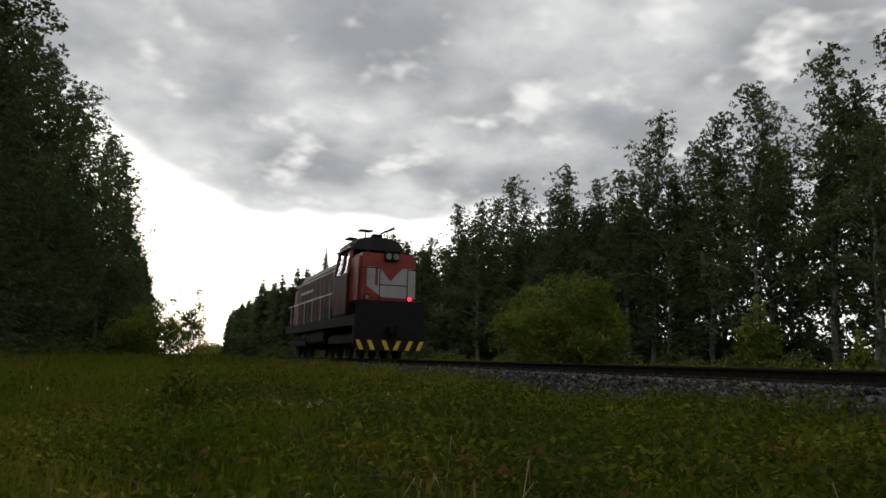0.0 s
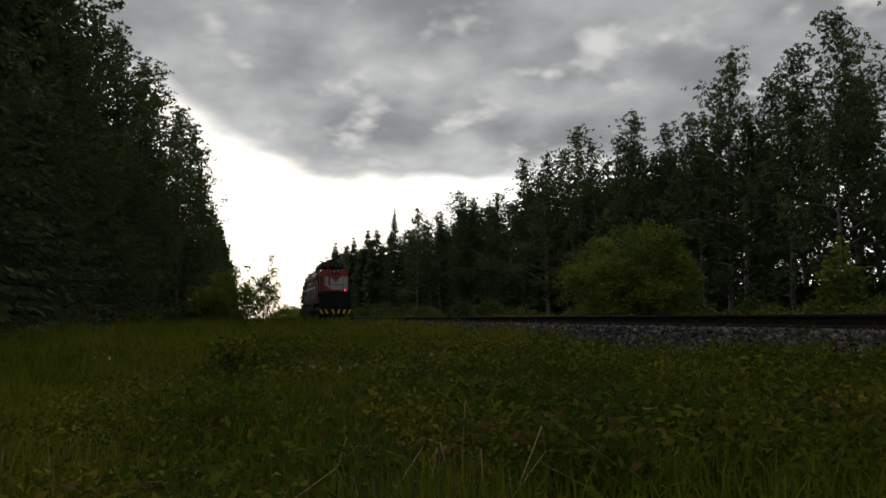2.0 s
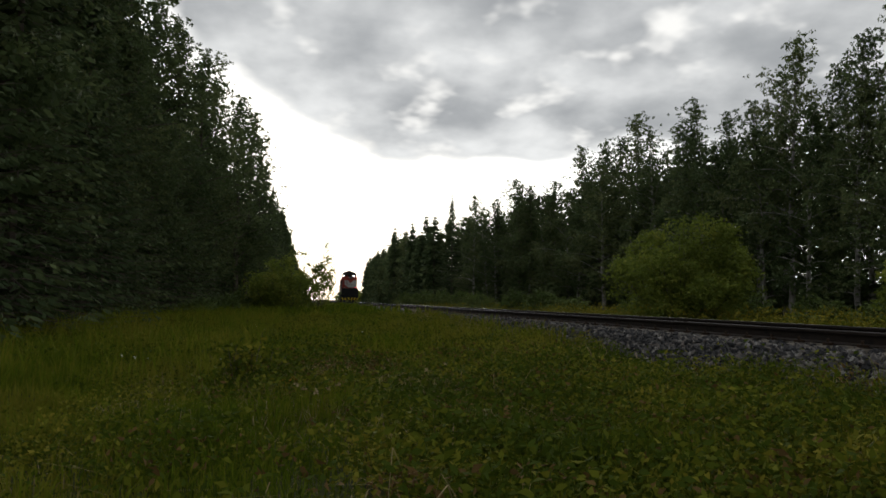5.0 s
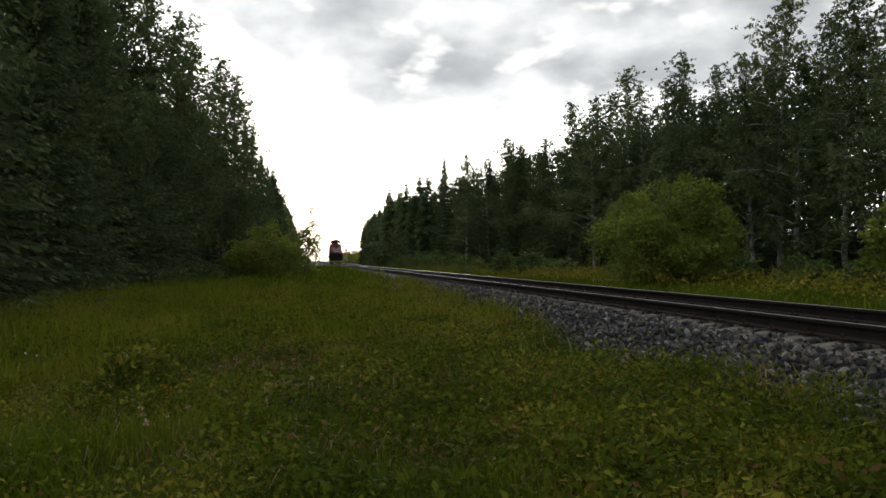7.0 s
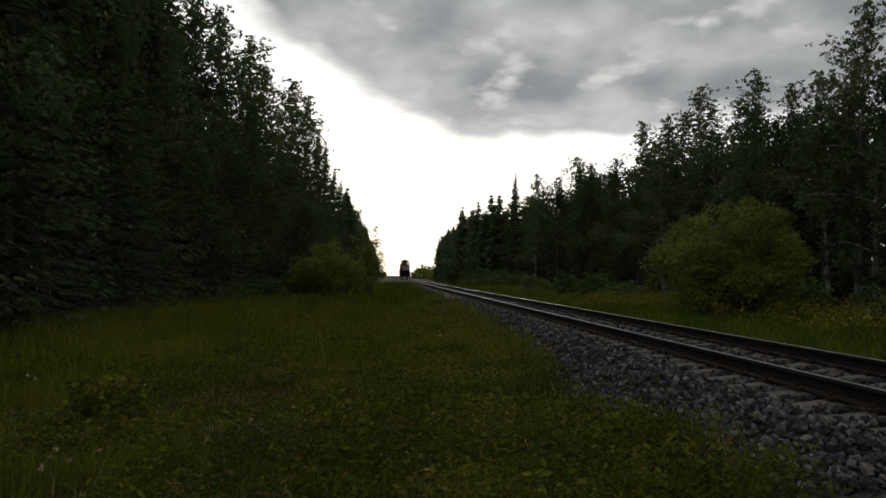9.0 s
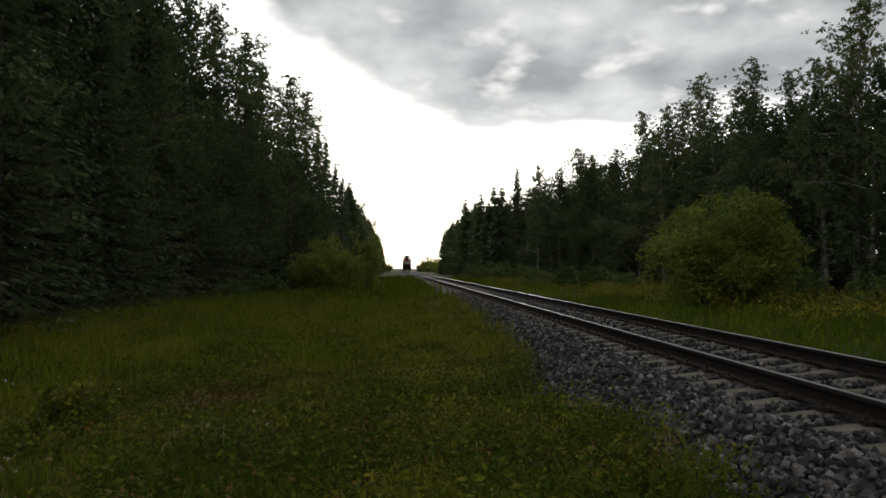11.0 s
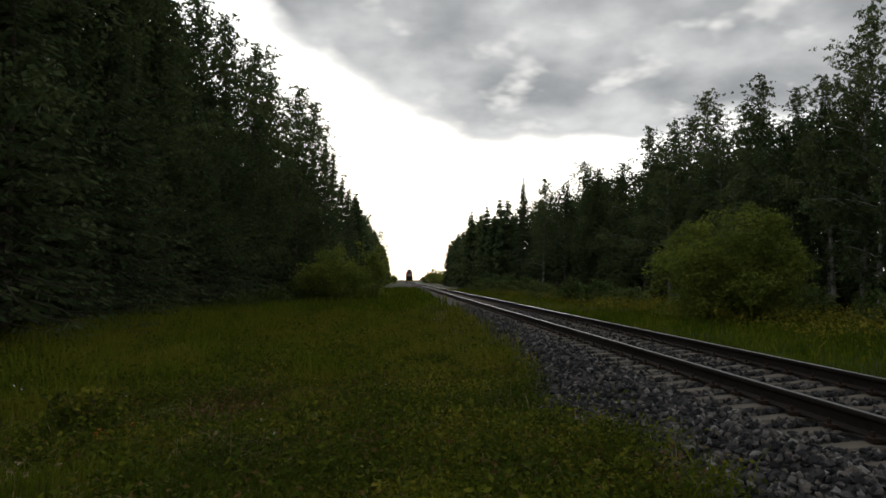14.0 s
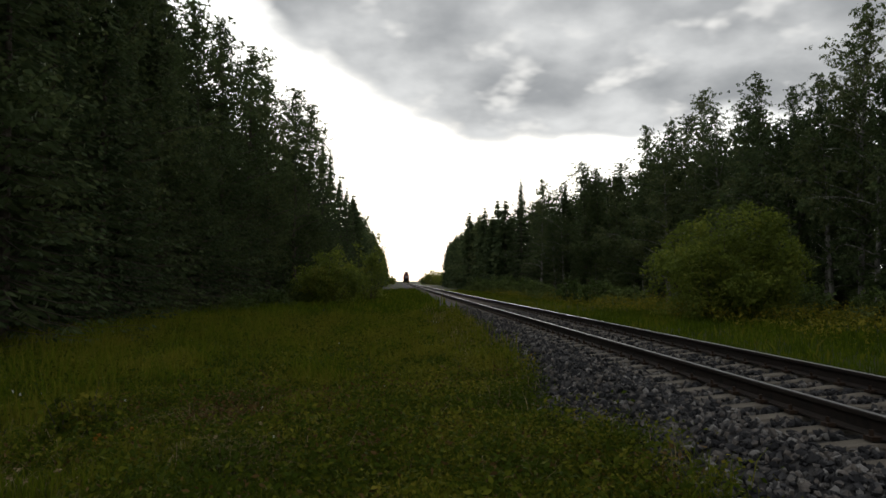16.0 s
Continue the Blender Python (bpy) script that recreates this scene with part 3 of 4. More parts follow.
# the wood beside the verge
for x, y, top, kind in ((-17.4, 15.5, 16.5, "a"), (-17.2, 19, 18.0, "a"), (-17.0, 22.5, 18.6, "a"), (-16.8, 26, 18.4, "a"), (-16.9, 29, 19.0, "a"), (-16.5, 32, 18.2, "a"), (-16.4, 35.5, 17.2, "a"), (-15.9, 40, 15.2, "a"), (-17.6, 40.5, 16.8, "a"), (-18.6, 44, 18.2, "a"), (-19.0, 37.5, 18.0, "a"), (-19.2, 49, 19.0, "a"), (-15.5, 45, 16.4, "a"), (-15.3, 49.6, 17.4, "a"), (-14.8, 54.9, 17.2, "a"), (-14.3, 59.5, 16.4, "a"), (-13.2, 66.0, 17.3, "a"),
                        (-12.7, 70.2, 16.9, "a"), (-12.2, 79.1, 15.6, "s"), (-12, 86, 15.8, "s"), (-11.6, 94.6, 14.2, "s"), (-11.4, 104, 14.0, "s"), (-12.9, 75, 14.0, "s"), (-12.6, 82.5, 14.4, "s"), (-12.4, 90, 14.0, "s"), (-12.2, 99, 13.6, "s"), (-12.0, 108.5, 13.6, "s"), (-11.2, 113, 13.6, "s")):
    plant({"a": aspens, "s": spruces}[kind], x, y, top, LEFT, 1.0)
for y, top in ((15, 9), (18, 12.5), (21, 10.5), (24.5, 13.5), (28, 11.5), (31.5, 12.8), (35, 10.8), (39, 12.4), (43.5, 11.5), (48, 12.8), (53, 11.5), (58, 13), (64, 13), (72, 13.5), (81, 13), (91, 14), (101, 14)):
    plant(spruces, -15.4 + TREES.uniform(-0.5, 0.5), y, top, LEFT, 1.25)
for row, x0 in enumerate((-17.5, -21)):
    y = 13 + row
    while y < 110:
        plant(aspens if (row == 0 and TREES.random() < 0.7) else far_birches if row else spruces, x0 + TREES.uniform(-1, 1), y, TREES.uniform(12.5, 16.8) + (2.5 if y < 36 else -2.0 * row), LEFT)
        y += TREES.uniform(3.6, 5.2)
for row, x0 in enumerate((-11.3,)):
    y = 112 + row * 2
    while y < 420:
        plant(far_spruces if TREES.random() < 0.7 else far_birches, x0 + TREES.uniform(-0.5, 0.5), y, TREES.uniform(11.6, 14.6), LEFT, 1.1)
        y += TREES.uniform(2.6, 4.0)

# ---- bushes ----
SHRUBS = "bushes along the wood's edge"


def put(ob, x, y, rz=0, s=1.0, group=SHRUBS):
    ob.matrix_basis = Matrix.LocRotScale((x, y, ground_z(x, y) - 0.04), Euler((0, 0, radians(rz))), (s, s, s))
    ob["group"] = group
    return ob


def again(ob, x, y, rz=0, s=1.0, sz=1.0, group=SHRUBS):
    w = ob.matrix_basis.copy()
    ob.matrix_basis = Matrix()
    c = copy_thing(ob, Matrix.LocRotScale((x, y, ground_z(x, y) - 0.04), Euler((0, 0, radians(rz))), (s, s, s * sz)))
    ob.matrix_basis = w
    c["group"] = group
    return c


big_bush = put(bush("willow_bush", 7.3, 5.0, 30, 36000, 0.15, "bush_leaf", 101, "large round yellow-green willow bush across the track"), 9.4, 34.6)
green_bush = put(bush("willow_bush", 5.2, 4.2, 22, 12000, 0.15, "bush_leaf", 102, "rounded yellow-green bush at the edge of the spruces"), -9.2, 54)
pale_bush = put(bush("young_tree", 3.6, 5.4, 12, 4200, 0.16, "bush_leaf", 103, "thin pale young tree standing free against the sky", "tree"), -6.7, 60)
low_shrub = put(bush("shrub", 3.4, 1.9, 12, 2400, 0.19, "shrub_leaf", 104, "low green shrub in the grass beside the wood"), 8.4, 58)
for x, y, s, sz in ((9.6, 55, 1.1, 0.9), (11.0, 53, 0.9, 0.8), (12.5, 46, 0.8, 1.0), (8.0, 68, 1.0, 0.9), (8.6, 78, 1.1, 1.0), (8.0, 88, 1.1, 1.1), (8.0, 100, 1.2, 1.0), (7.8, 116, 1.2, 1.0),
                    (15.0, 33, 0.9, 0.8), (15.6, 29.5, 0.9, 0.8), (15.0, 26, 0.8, 0.9), (14.6, 23, 0.7, 0.9), (15.2, 20, 0.8, 0.9), (14.2, 37, 0.9, 0.9), (16.0, 41, 0.9, 0.9), (15.5, 45, 0.9, 0.9),
                    (-11.4, 56, 0.9, 1.1), (-12.4, 50, 0.8, 0.8), (-13.0, 43, 0.7, 0.8), (-10.6, 64, 0.9, 1.1), (-10.2, 72, 1.0, 1.2), (-10.2, 84, 1.1, 1.2), (-10.0, 98, 1.2, 1.3), (-10.0, 115, 1.2, 1.4)):
    again(low_shrub, x, y, TREES.uniform(0, 360), s, sz)
undergrowth = put(bush("undergrowth_bush", 5.0, 3.4, 12, 1500, 0.38, "dark_leaf", 106, "dark shaded undergrowth bush among the trunks"), 24, 52)
for k in range(34):
    again(undergrowth, 18.6 - k * 0.13 + TREES.uniform(-1.2, 5), 51 + k * 2.0, TREES.uniform(0, 360), TREES.uniform(0.8, 1.2), TREES.uniform(0.8, 1.5), "undergrowth of the woods")
for k in range(26):
    again(undergrowth, -17.5 + TREES.uniform(-3, 1), 14 + k * 3.6, TREES.uniform(0, 360), TREES.uniform(0.8, 1.2), TREES.uniform(0.8, 1.5), "undergrowth of the woods")
for k in range(15):
    again(undergrowth, TREES.uniform(19, 25), 21 + k * 2.1, TREES.uniform(0, 360), TREES.uniform(0.8, 1.1), TREES.uniform(0.55, 0.9), "undergrowth of the woods")
undergrowth["group"] = "undergrowth of the woods"
sapling = put(bush("sapling", 1.7, 3.4, 7, 1500, 0.19, "bush_leaf", 105, "bright yellow-green sapling in front of the birches", "tree"), 12.6, 25.6)
again(sapling, 14.0, 22.4, 40, 0.6)
again(sapling, 13.2, 19.6, 140, 0.8)

# distant treetops and a mast where the line runs out of sight
for x, y, s in ((11, 330, 1.75), (8.2, 345, 1.1), (14.5, 335, 1.5), (-7, 420, 1.2), (-9, 430, 1.3), (18, 360, 1.6), (13, 290, 1.1), (12, 262, 0.9)):
    again(green_bush, x, y, x * 9, s, 1.0, "distant trees at the end of the line")
mv, mf = [], []
for sx, sy in ((-1, -1), (1, -1), (1, 1), (-1, 1)):
    tube(mv, mf, [(sx * 0.9, sy * 0.9, 0), (sx * 0.25, sy * 0.25, 22)], [0.09, 0.06], 4)
for k in range(8):
    z, z2 = 2.6 * k, 2.6 * (k + 1)
    a, b = 0.9 - 0.65 * z / 22, 0.9 - 0.65 * z2 / 22
    for p, q in (((-a, -a, z), (b, -b, z2)), ((a, -a, z), (-b, -b, z2)), ((-a, a, z), (b, b, z2))):
        tube(mv, mf, [p, q], [0.05, 0.05], 4)
mast = empty("lattice_mast", pose(14.0, 600, -2.2), "thin distant steel lattice mast on the horizon", "mast")
raw("lattice", mv, mf, "dark_paint", mast)

# ==== LOCOMOTIVE ====
loco = empty("locomotive", pose(0, 30, 0), "red diesel locomotive with a white chevron panel on the track", "locomotive")


def lp(name, bm, mat, label="", parent=loco):
    return part(name, bm, mat, parent, label)


LEN = 16.6


def slanted(x0, x1, y0, y1, z0, z1, top_in=0.12, bevel=0.05):
    bm = box(x1 - x0, y1 - y0, z1 - z0, ((x0 + x1) / 2, (y0 + y1) / 2, (z0 + z1) / 2))
    cx0 = (x0 + x1) / 2
    for v in bm.verts:
        if v.co.z > (z0 + z1) / 2:
            v.co.x = cx0 + (v.co.x - cx0) * (1 - top_in)
    if bevel:
        bmesh.ops.bevel(bm, geom=bm.edges[:], offset=bevel, segments=2, affect="EDGES")
    return bm


# running frame, end platform, buffer beam
frame_bm = box(2.9, LEN - 0.4, 0.45, (0, LEN / 2, 1.45), 0.03)
lp("frame", frame_bm, "dark_paint")
lp("end_plate", box(2.95, 0.16, 1.55, (0, 0.1, 1.45), 0.02), "dark_paint", "grimy black end plate above the buffer beam")
plough = bmesh.new()
box(2.85, 0.06, 0.46, (0, 0.0, 0.46), 0.01, plough)
box(0.12, 0.3, 0.4, (-0.9, 0.16, 0.5), 0, plough)
box(0.12, 0.3, 0.4, (0.9, 0.16, 0.5), 0, plough)
track_guard = lp("rail_guard", plough, "dark_paint", "black rail guard with yellow slanting stripes")
for x, lean_to in ((-1.3, -1), (-0.82, -1), (-0.2, -1), (0.3, 1), (0.82, 1), (1.3, 1)):
    bm = bmesh.new()
    o = 0.085 * lean_to
    vs = [bm.verts.new((x - 0.09 - o, -0.036, 0.27)), bm.verts.new((x + 0.09 - o, -0.036, 0.27)), bm.verts.new((x + 0.09 + o, -0.036, 0.64)), bm.verts.new((x - 0.09 + o, -0.036, 0.64))]
    bm.faces.new(vs)
    ext = bmesh.ops.extrude_face_region(bm, geom=bm.faces[:])
    bmesh.ops.translate(bm, vec=(0, 0.004, 0), verts=[g for g in ext["geom"] if isinstance(g, bmesh.types.BMVert)])
    lp("stripe", bm, "yellow_paint", "yellow warning stripe", track_guard)
coup = bmesh.new()
box(0.34, 0.6, 0.3, (0, -0.2, 1.04), 0.05, coup)
box(0.2, 0.24, 0.42, (0.12, -0.48, 1.04), 0.05, coup)
box(0.12, 0.2, 0.3, (-0.16, -0.5, 1.04), 0.04, coup)
lp("coupler", coup, "dark_paint", "black automatic coupler")
for s in (-1, 1):
    step = bmesh.new()
    for k in range(4):
        box(0.5, 0.26, 0.03, (s * 1.22, 0.35, 0.55 + 0.32 * k), 0, step)
    box(0.03, 0.26, 1.3, (s * 1.47, 0.35, 1.05), 0, step)
    lp("steps", step, "dark_paint")
# short nose with chevron panel
nose = slanted(-1.3, 1.3, 0.55, 2.1, 2.15, 4.02, 0.03, 0.12)
lp("nose", nose, "red_paint", "red painted nose")
panel = lp("chevron_panel", box(2.16, 0.03, 1.1, (0.14, 0.535, 2.93), 0.01), "white_paint", "white panel with a red chevron")
bm = bmesh.new()
tri = [bm.verts.new(p) for p in ((-0.42, 0.514, 3.49), (0.62, 0.514, 3.49), (0.1, 0.514, 2.98))]
bm.faces.new(tri)
ext = bmesh.ops.extrude_face_region(bm, geom=bm.faces[:])
bmesh.ops.translate(bm, vec=(0, 0.006, 0), verts=[g for g in ext["geom"] if isinstance(g, bmesh.types.BMVert)])
lp("chevron", bm, "red_paint", "red downward chevron", panel)
bm = bmesh.new()
for pts in (((-0.95, 0.513, 2.38), (-0.25, 0.513, 2.38), (-0.95, 0.513, 2.78)), ((-0.58, 0.513, 2.80), (-0.58, 0.513, 3.48), (-0.46, 0.513, 3.48), (-0.46, 0.513, 2.80))):
    bm.faces.new([bm.verts.new(p) for p in pts])
ext = bmesh.ops.extrude_face_region(bm, geom=bm.faces[:])
bmesh.ops.translate(bm, vec=(0, 0.006, 0), verts=[g for g in ext["geom"] if isinstance(g, bmesh.types.BMVert)])
lp("corner_flash", bm, "red_paint", "", panel)
lamp_box = lp("headlight_box", box(0.62, 0.22, 0.34, (0.1, 0.5, 3.88), 0.04), "dark_paint", "black twin headlight housing")
for x in (-0.06, 0.26):
    lp("headlight", disc(0.12, 0.06, (x, 0.375, 3.88), "Y"), "lens", "round unlit headlight", lamp_box)
for x, mt, lb in ((-0.92, "lens", "round unlit marker light"), (0.95, "red_lamp", "lit red tail light")):
    rim = lp("marker_rim", disc(0.13, 0.08, (x, 0.52, 2.36), "Y"), "dark_paint")
    lp("marker_light", disc(0.085, 0.08, (x, 0.47, 2.36), "Y"), mt, lb, rim)
# cab: red lower body, windows leaning inwards under a rounded roof
cab = bmesh.new()
box(2.8, 2.6, 1.7, (0, 3.35, 2.55), 0.06, cab)


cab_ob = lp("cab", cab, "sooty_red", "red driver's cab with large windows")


def lean_bar(x0, y0, x1, y1, z0, z1, r):
    tv, tf = [], []
    tube(tv, tf, [(x0, y0, z0), (x1, y1, z1)], [r, r], 4)
    raw("window_pillar", tv, tf, "red_paint", cab_ob)


for s in (-1, 1):
    for y in (2.12, 3.3, 4.58):
        lean_bar(s * 1.34, y, s * 1.12, 2.35 if y < 2.5 else y, 3.38, 4.42, 0.09)
for x in (-0.45, 0.45):
    lean_bar(x, 2.12, x * 0.9, 2.35, 3.38, 4.42, 0.09)
    lean_bar(x, 4.58, x, 4.58, 3.38, 4.42, 0.09)
for s in (-1, 1):
    for ya, yb in ((2.2, 3.24), (3.36, 4.52)):
        bm = bmesh.new()
        bm.faces.new([bm.verts.new(p) for p in ((s * 1.34, ya, 3.38), (s * 1.34, yb, 3.38), (s * 1.12, yb, 4.4), (s * 1.12, ya + (0.2 if ya < 3 else 0), 4.4))])
        ext = bmesh.ops.extrude_face_region(bm, geom=bm.faces[:])
        bmesh.ops.translate(bm, vec=(-s * 0.012, 0, 0), verts=[g for g in ext["geom"] if isinstance(g, bmesh.types.BMVert)])
        lp("side_window", bm, "glass", "clear cab window", cab_ob)
for x in (-0.9, 0.9):
    lp("end_window", box(0.74, 0.012, 0.86, (x, 4.58, 3.84)), "glass", "clear cab window", cab_ob)
    lp("end_window", box(0.74, 0.012, 0.9, (x, 2.24, 3.84), turn=Matrix.Rotation(radians(-14), 4, "X")), "glass", "clear cab window", cab_ob)
roof = bmesh.new()
rs = []
for y, k, dz0 in ((2.1, 0.92, -0.04), (2.5, 1.0, 0.0), (4.3, 1.0, 0.0), (4.75, 0.94, -0.04)):
    rs.append([roof.verts.new((x * k, y, z + dz0)) for x, z in ((-1.28, 4.36), (-1.22, 4.54), (-0.95, 4.76), (-0.4, 4.87), (0.4, 4.87), (0.95, 4.76), (1.22, 4.54), (1.28, 4.36))])
for a, b in zip(rs, rs[1:]):
    for i in range(7):
        roof.faces.new((a[i], a[i + 1], b[i + 1], b[i]))
    roof.faces.new((a[0], b[0], b[7], a[7]))
roof.faces.new(rs[0])
roof.faces.new(rs[3][::-1])
bmesh.ops.recalc_face_normals(roof, faces=roof.faces)
cab_roof = lp("cab_roof", roof, "roof_paint", "rounded sooty cab roof")
gear = box(0.62, 0.5, 0.04, (-0.5, 2.6, 5.12))
disc(0.03, 0.3, (-0.5, 2.6, 4.97), bm=gear)
lp("aerial_plate", gear, "dark_paint", "flat aerial on a short post", cab_roof)
lp("roof_plate", box(0.4, 0.6, 0.06, (-0.95, 3.4, 4.87)), "dark_paint", "", cab_roof)
lp("roof_box", box(0.45, 0.4, 0.14, (0.0, 2.5, 4.92), 0.02), "dark_paint", "", cab_roof)
lp("roof_hatch", box(0.5, 0.7, 0.1, (-0.1, 3.6, 4.9), 0.02), "dark_paint", "", cab_roof)
lp("horn_post", disc(0.025, 0.4, (0.45, 2.3, 4.95)), "dark_paint", "", cab_roof)
lp("whip_aerial", disc(0.012, 0.9, (0.3, 2.2, 5.0)), "dark_paint", "", cab_roof)
for s in (-1, 1):
    lp("rain_gutter", box(0.05, 2.5, 0.05, (s * 1.29, 3.4, 4.38)), "rail_paint", "pale rain gutter", cab_roof)
horn = bmesh.new()
own = disc(0.03, 0.7, (0, 0, 0), "X", 8, r2=0.06)
bmesh.ops.rotate(own, matrix=Matrix.Rotation(radians(-22), 3, "Y"), verts=own.verts)
bmesh.ops.translate(own, vec=(0.45, 2.3, 5.14), verts=own.verts)
lp("horn", own, "dark_paint", "slanting air horn", cab_roof)
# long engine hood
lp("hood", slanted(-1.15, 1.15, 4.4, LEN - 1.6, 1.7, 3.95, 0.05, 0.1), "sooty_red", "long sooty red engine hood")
lp("hood_roof", slanted(-0.95, 0.95, 4.4, LEN - 1.7, 3.95, 4.35, 0.35, 0.08), "roof_paint", "sooty hood roof")
lp("far_nose", slanted(-1.1, 1.1, LEN - 1.6, LEN - 0.5, 1.7, 3.7, 0.06, 0.1), "red_paint")
for y in range(5, 14):
    for s in (-1, 1):
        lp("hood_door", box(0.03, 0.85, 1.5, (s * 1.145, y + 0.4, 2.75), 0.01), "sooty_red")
lp("white_band", box(2.34, 3.4, 0.12, (0, 11.8, 3.3)), "white_paint", "white band along the hood")
lp("chimney", disc(0.22, 0.4, (0, 8.5, 4.5)), "dark_paint")
for s in (-1, 1):
    hv, hf = [], []
    tube(hv, hf, [(s * 1.42, 4.5, 2.75), (s * 1.42, LEN - 0.6, 2.75)], [0.03, 0.03], 6)
    for y in range(5, 16, 2):
        tube(hv, hf, [(s * 1.42, y, 1.65), (s * 1.42, y, 2.75)], [0.02, 0.02], 6)
    raw("handrail", hv, hf, "rail_paint", loco, "pale painted handrail")
    hv, hf = [], []
    tube(hv, hf, [(s * 1.2, 4.5, 3.75), (s * 1.2, LEN - 1.6, 3.75)], [0.03, 0.03], 6)
    raw("hood_rail", hv, hf, "rail_paint", loco, "pale painted rail on the hood")
hv, hf = [], []
for x in (-1.38, -0.5, 0.72, 1.38):
    tube(hv, hf, [(x, 0.12, 2.2), (x, 0.12, 3.4)], [0.02, 0.02], 6)
tube(hv, hf, [(-1.38, 0.12, 3.4), (-0.5, 0.12, 3.4)], [0.02, 0.02], 6)
tube(hv, hf, [(0.72, 0.12, 3.4), (1.38, 0.12, 3.4)], [0.02, 0.02], 6)
tube(hv, hf, [(-0.5, 0.12, 2.8), (0.72, 0.12, 2.8)], [0.018, 0.018], 6)
raw("end_railing", hv, hf, "dark_paint", loco, "thin black end railing")
for s in (-1, 1):
    lp("battery_box", box(0.35, 1.6, 0.55, (s * 1.2, 5.6, 1.95), 0.04), "dark_paint", "sooty box on the running board")
    lp("air_reservoir", disc(0.2, 1.8, (s * 1.15, 11.2, 0.95), "Y", 14), "dark_paint", "black air reservoir under the frame")
lp("fuel_tank", box(2.7, 4.2, 0.75, (0, LEN / 2, 0.95), 0.1), "dark_paint", "black fuel tank")
WHEELS = []
BODY = [o for o in loco.children_recursive]
for ob in BODY:
    for v in ob.data.vertices:
        v.co = (v.co.x * 0.965, v.co.y * 1.03, v.co.z + 0.08 + 0.12 * max(0.0, v.co.z - 2.2))
for y0 in (3.4, LEN * 1.03 - 3.4):
    bogie = lp("bogie", box(2.4, 4.4, 0.35, (0, y0, 0.85), 0.05), "dark_paint", "black three-axle bogie")
    for s in (-1, 1):
        lp("side_frame", box(0.16, 4.8, 0.4, (s * 1.15, y0, 0.78), 0.04), "dark_paint", "", bogie)
    for dy in (-1.85, 0, 1.85):
        axle = part("wheelset", disc(0.09, 1.6, (0, 0, 0), "X", 12), "wheel", loco)
        for s in (-1, 1):
            wb = disc(0.525, 0.13, (s * GAUGE_HALF, 0, 0), "X", 28)
            disc(0.555, 0.03, (s * (GAUGE_HALF - 0.08), 0, 0), "X", 28, wb)
            disc(0.14, 0.1, (s * (GAUGE_HALF + 0.1), 0, 0), "X", 10, wb)
            part("wheel", wb, "wheel", axle)
        WHEELS.append((axle, y0 + dy))


# ==== GRASS, WEEDS AND STONES ====
def bed_z(x):
    xs, zs = [p[0] for p in prof], [p[1] for p in prof]
    return float(np.interp(x, xs, zs))


def turf_z(x, y):
    """Top of the verge or of the ballast shoulder, whichever is higher."""
    return max(ground_z(x, y), bed_z(x)) if abs(x) < 3.2 else ground_z(x, y)


def blades(name, n, xr, yr, h, width, mat, seed, keep, lean=0.45, label="", parent=None):
    rng = np.random.default_rng(seed)
    x, y = rng.uniform(*xr, n), rng.uniform(*yr, n)
    dens = np.array([noise.noise(Vector((a * 0.9, b * 0.9, seed))) for a, b in zip(x, y)])
    ok = (rng.random(n) < np.clip(0.75 + dens, 0.15, 1)) & keep(x, y, rng)
    x, y, dens = x[ok], y[ok], dens[ok]
    n = len(x)
    z = np.array([turf_z(a, b) for a, b in zip(x, y)]) - 0.02
    hh = h * (0.4 + 0.95 * rng.random(n) ** 1.5) * (1 + 0.9 * dens)
    a = rng.uniform(0, 2 * np.pi, n)
    side = np.stack([np.cos(a), np.sin(a), np.zeros(n)], 1)
    b = rng.uniform(0, 2 * np.pi, n)
    tilt = np.stack([np.cos(b), np.sin(b), np.zeros(n)], 1) * (hh * lean * rng.random(n))[:, None]
    base = np.stack([x, y, z], 1)
    w = width * (0.6 + 0.8 * rng.random(n))[:, None]
    mid_p = base + tilt * 0.35 + np.stack([0 * x, 0 * x, hh * 0.62], 1)
    tip = base + tilt + np.stack([0 * x, 0 * x, hh * (1 - 0.25 * lean)], 1)
    lower = np.stack([base - side * w * 0.4, base + side * w * 0.4, mid_p + side * w * 0.5, mid_p - side * w * 0.5], 1)
    upper = np.stack([mid_p - side * w * 0.5, mid_p + side * w * 0.5, tip + side * w * 0.08, tip - side * w * 0.08], 1)
    ob = quads(name, np.concatenate([lower, upper]), mat, parent)
    return tagged(ob, label, "grass", kind="stuff") if label else ob


def weeds(name, n, xr, yr, h, leaf, per, mat, seed, keep, label):
    rng = np.random.default_rng(seed)
    x, y = rng.uniform(*xr, n), rng.uniform(*yr, n)
    ok = keep(x, y, rng)
    x, y = x[ok], y[ok]
    z = np.array([turf_z(a, b) for a, b in zip(x, y)])
    n = len(x)
    hh = h * (0.4 + 0.9 * rng.random(n))
    i = np.repeat(np.arange(n), per)
    u = rng.random(len(i)) ** 0.6
    r = hh[i] * 0.45
    pos = np.stack([x[i] + rng.normal(size=len(i)) * r, y[i] + rng.normal(size=len(i)) * r, z[i] + hh[i] * u], 1)
    ob = leaf_mesh(name, pos, leaf * (0.5 + rng.random(len(i))), mat, rng, slim=0.48)
    return tagged(ob, label, "weeds", kind="stuff")


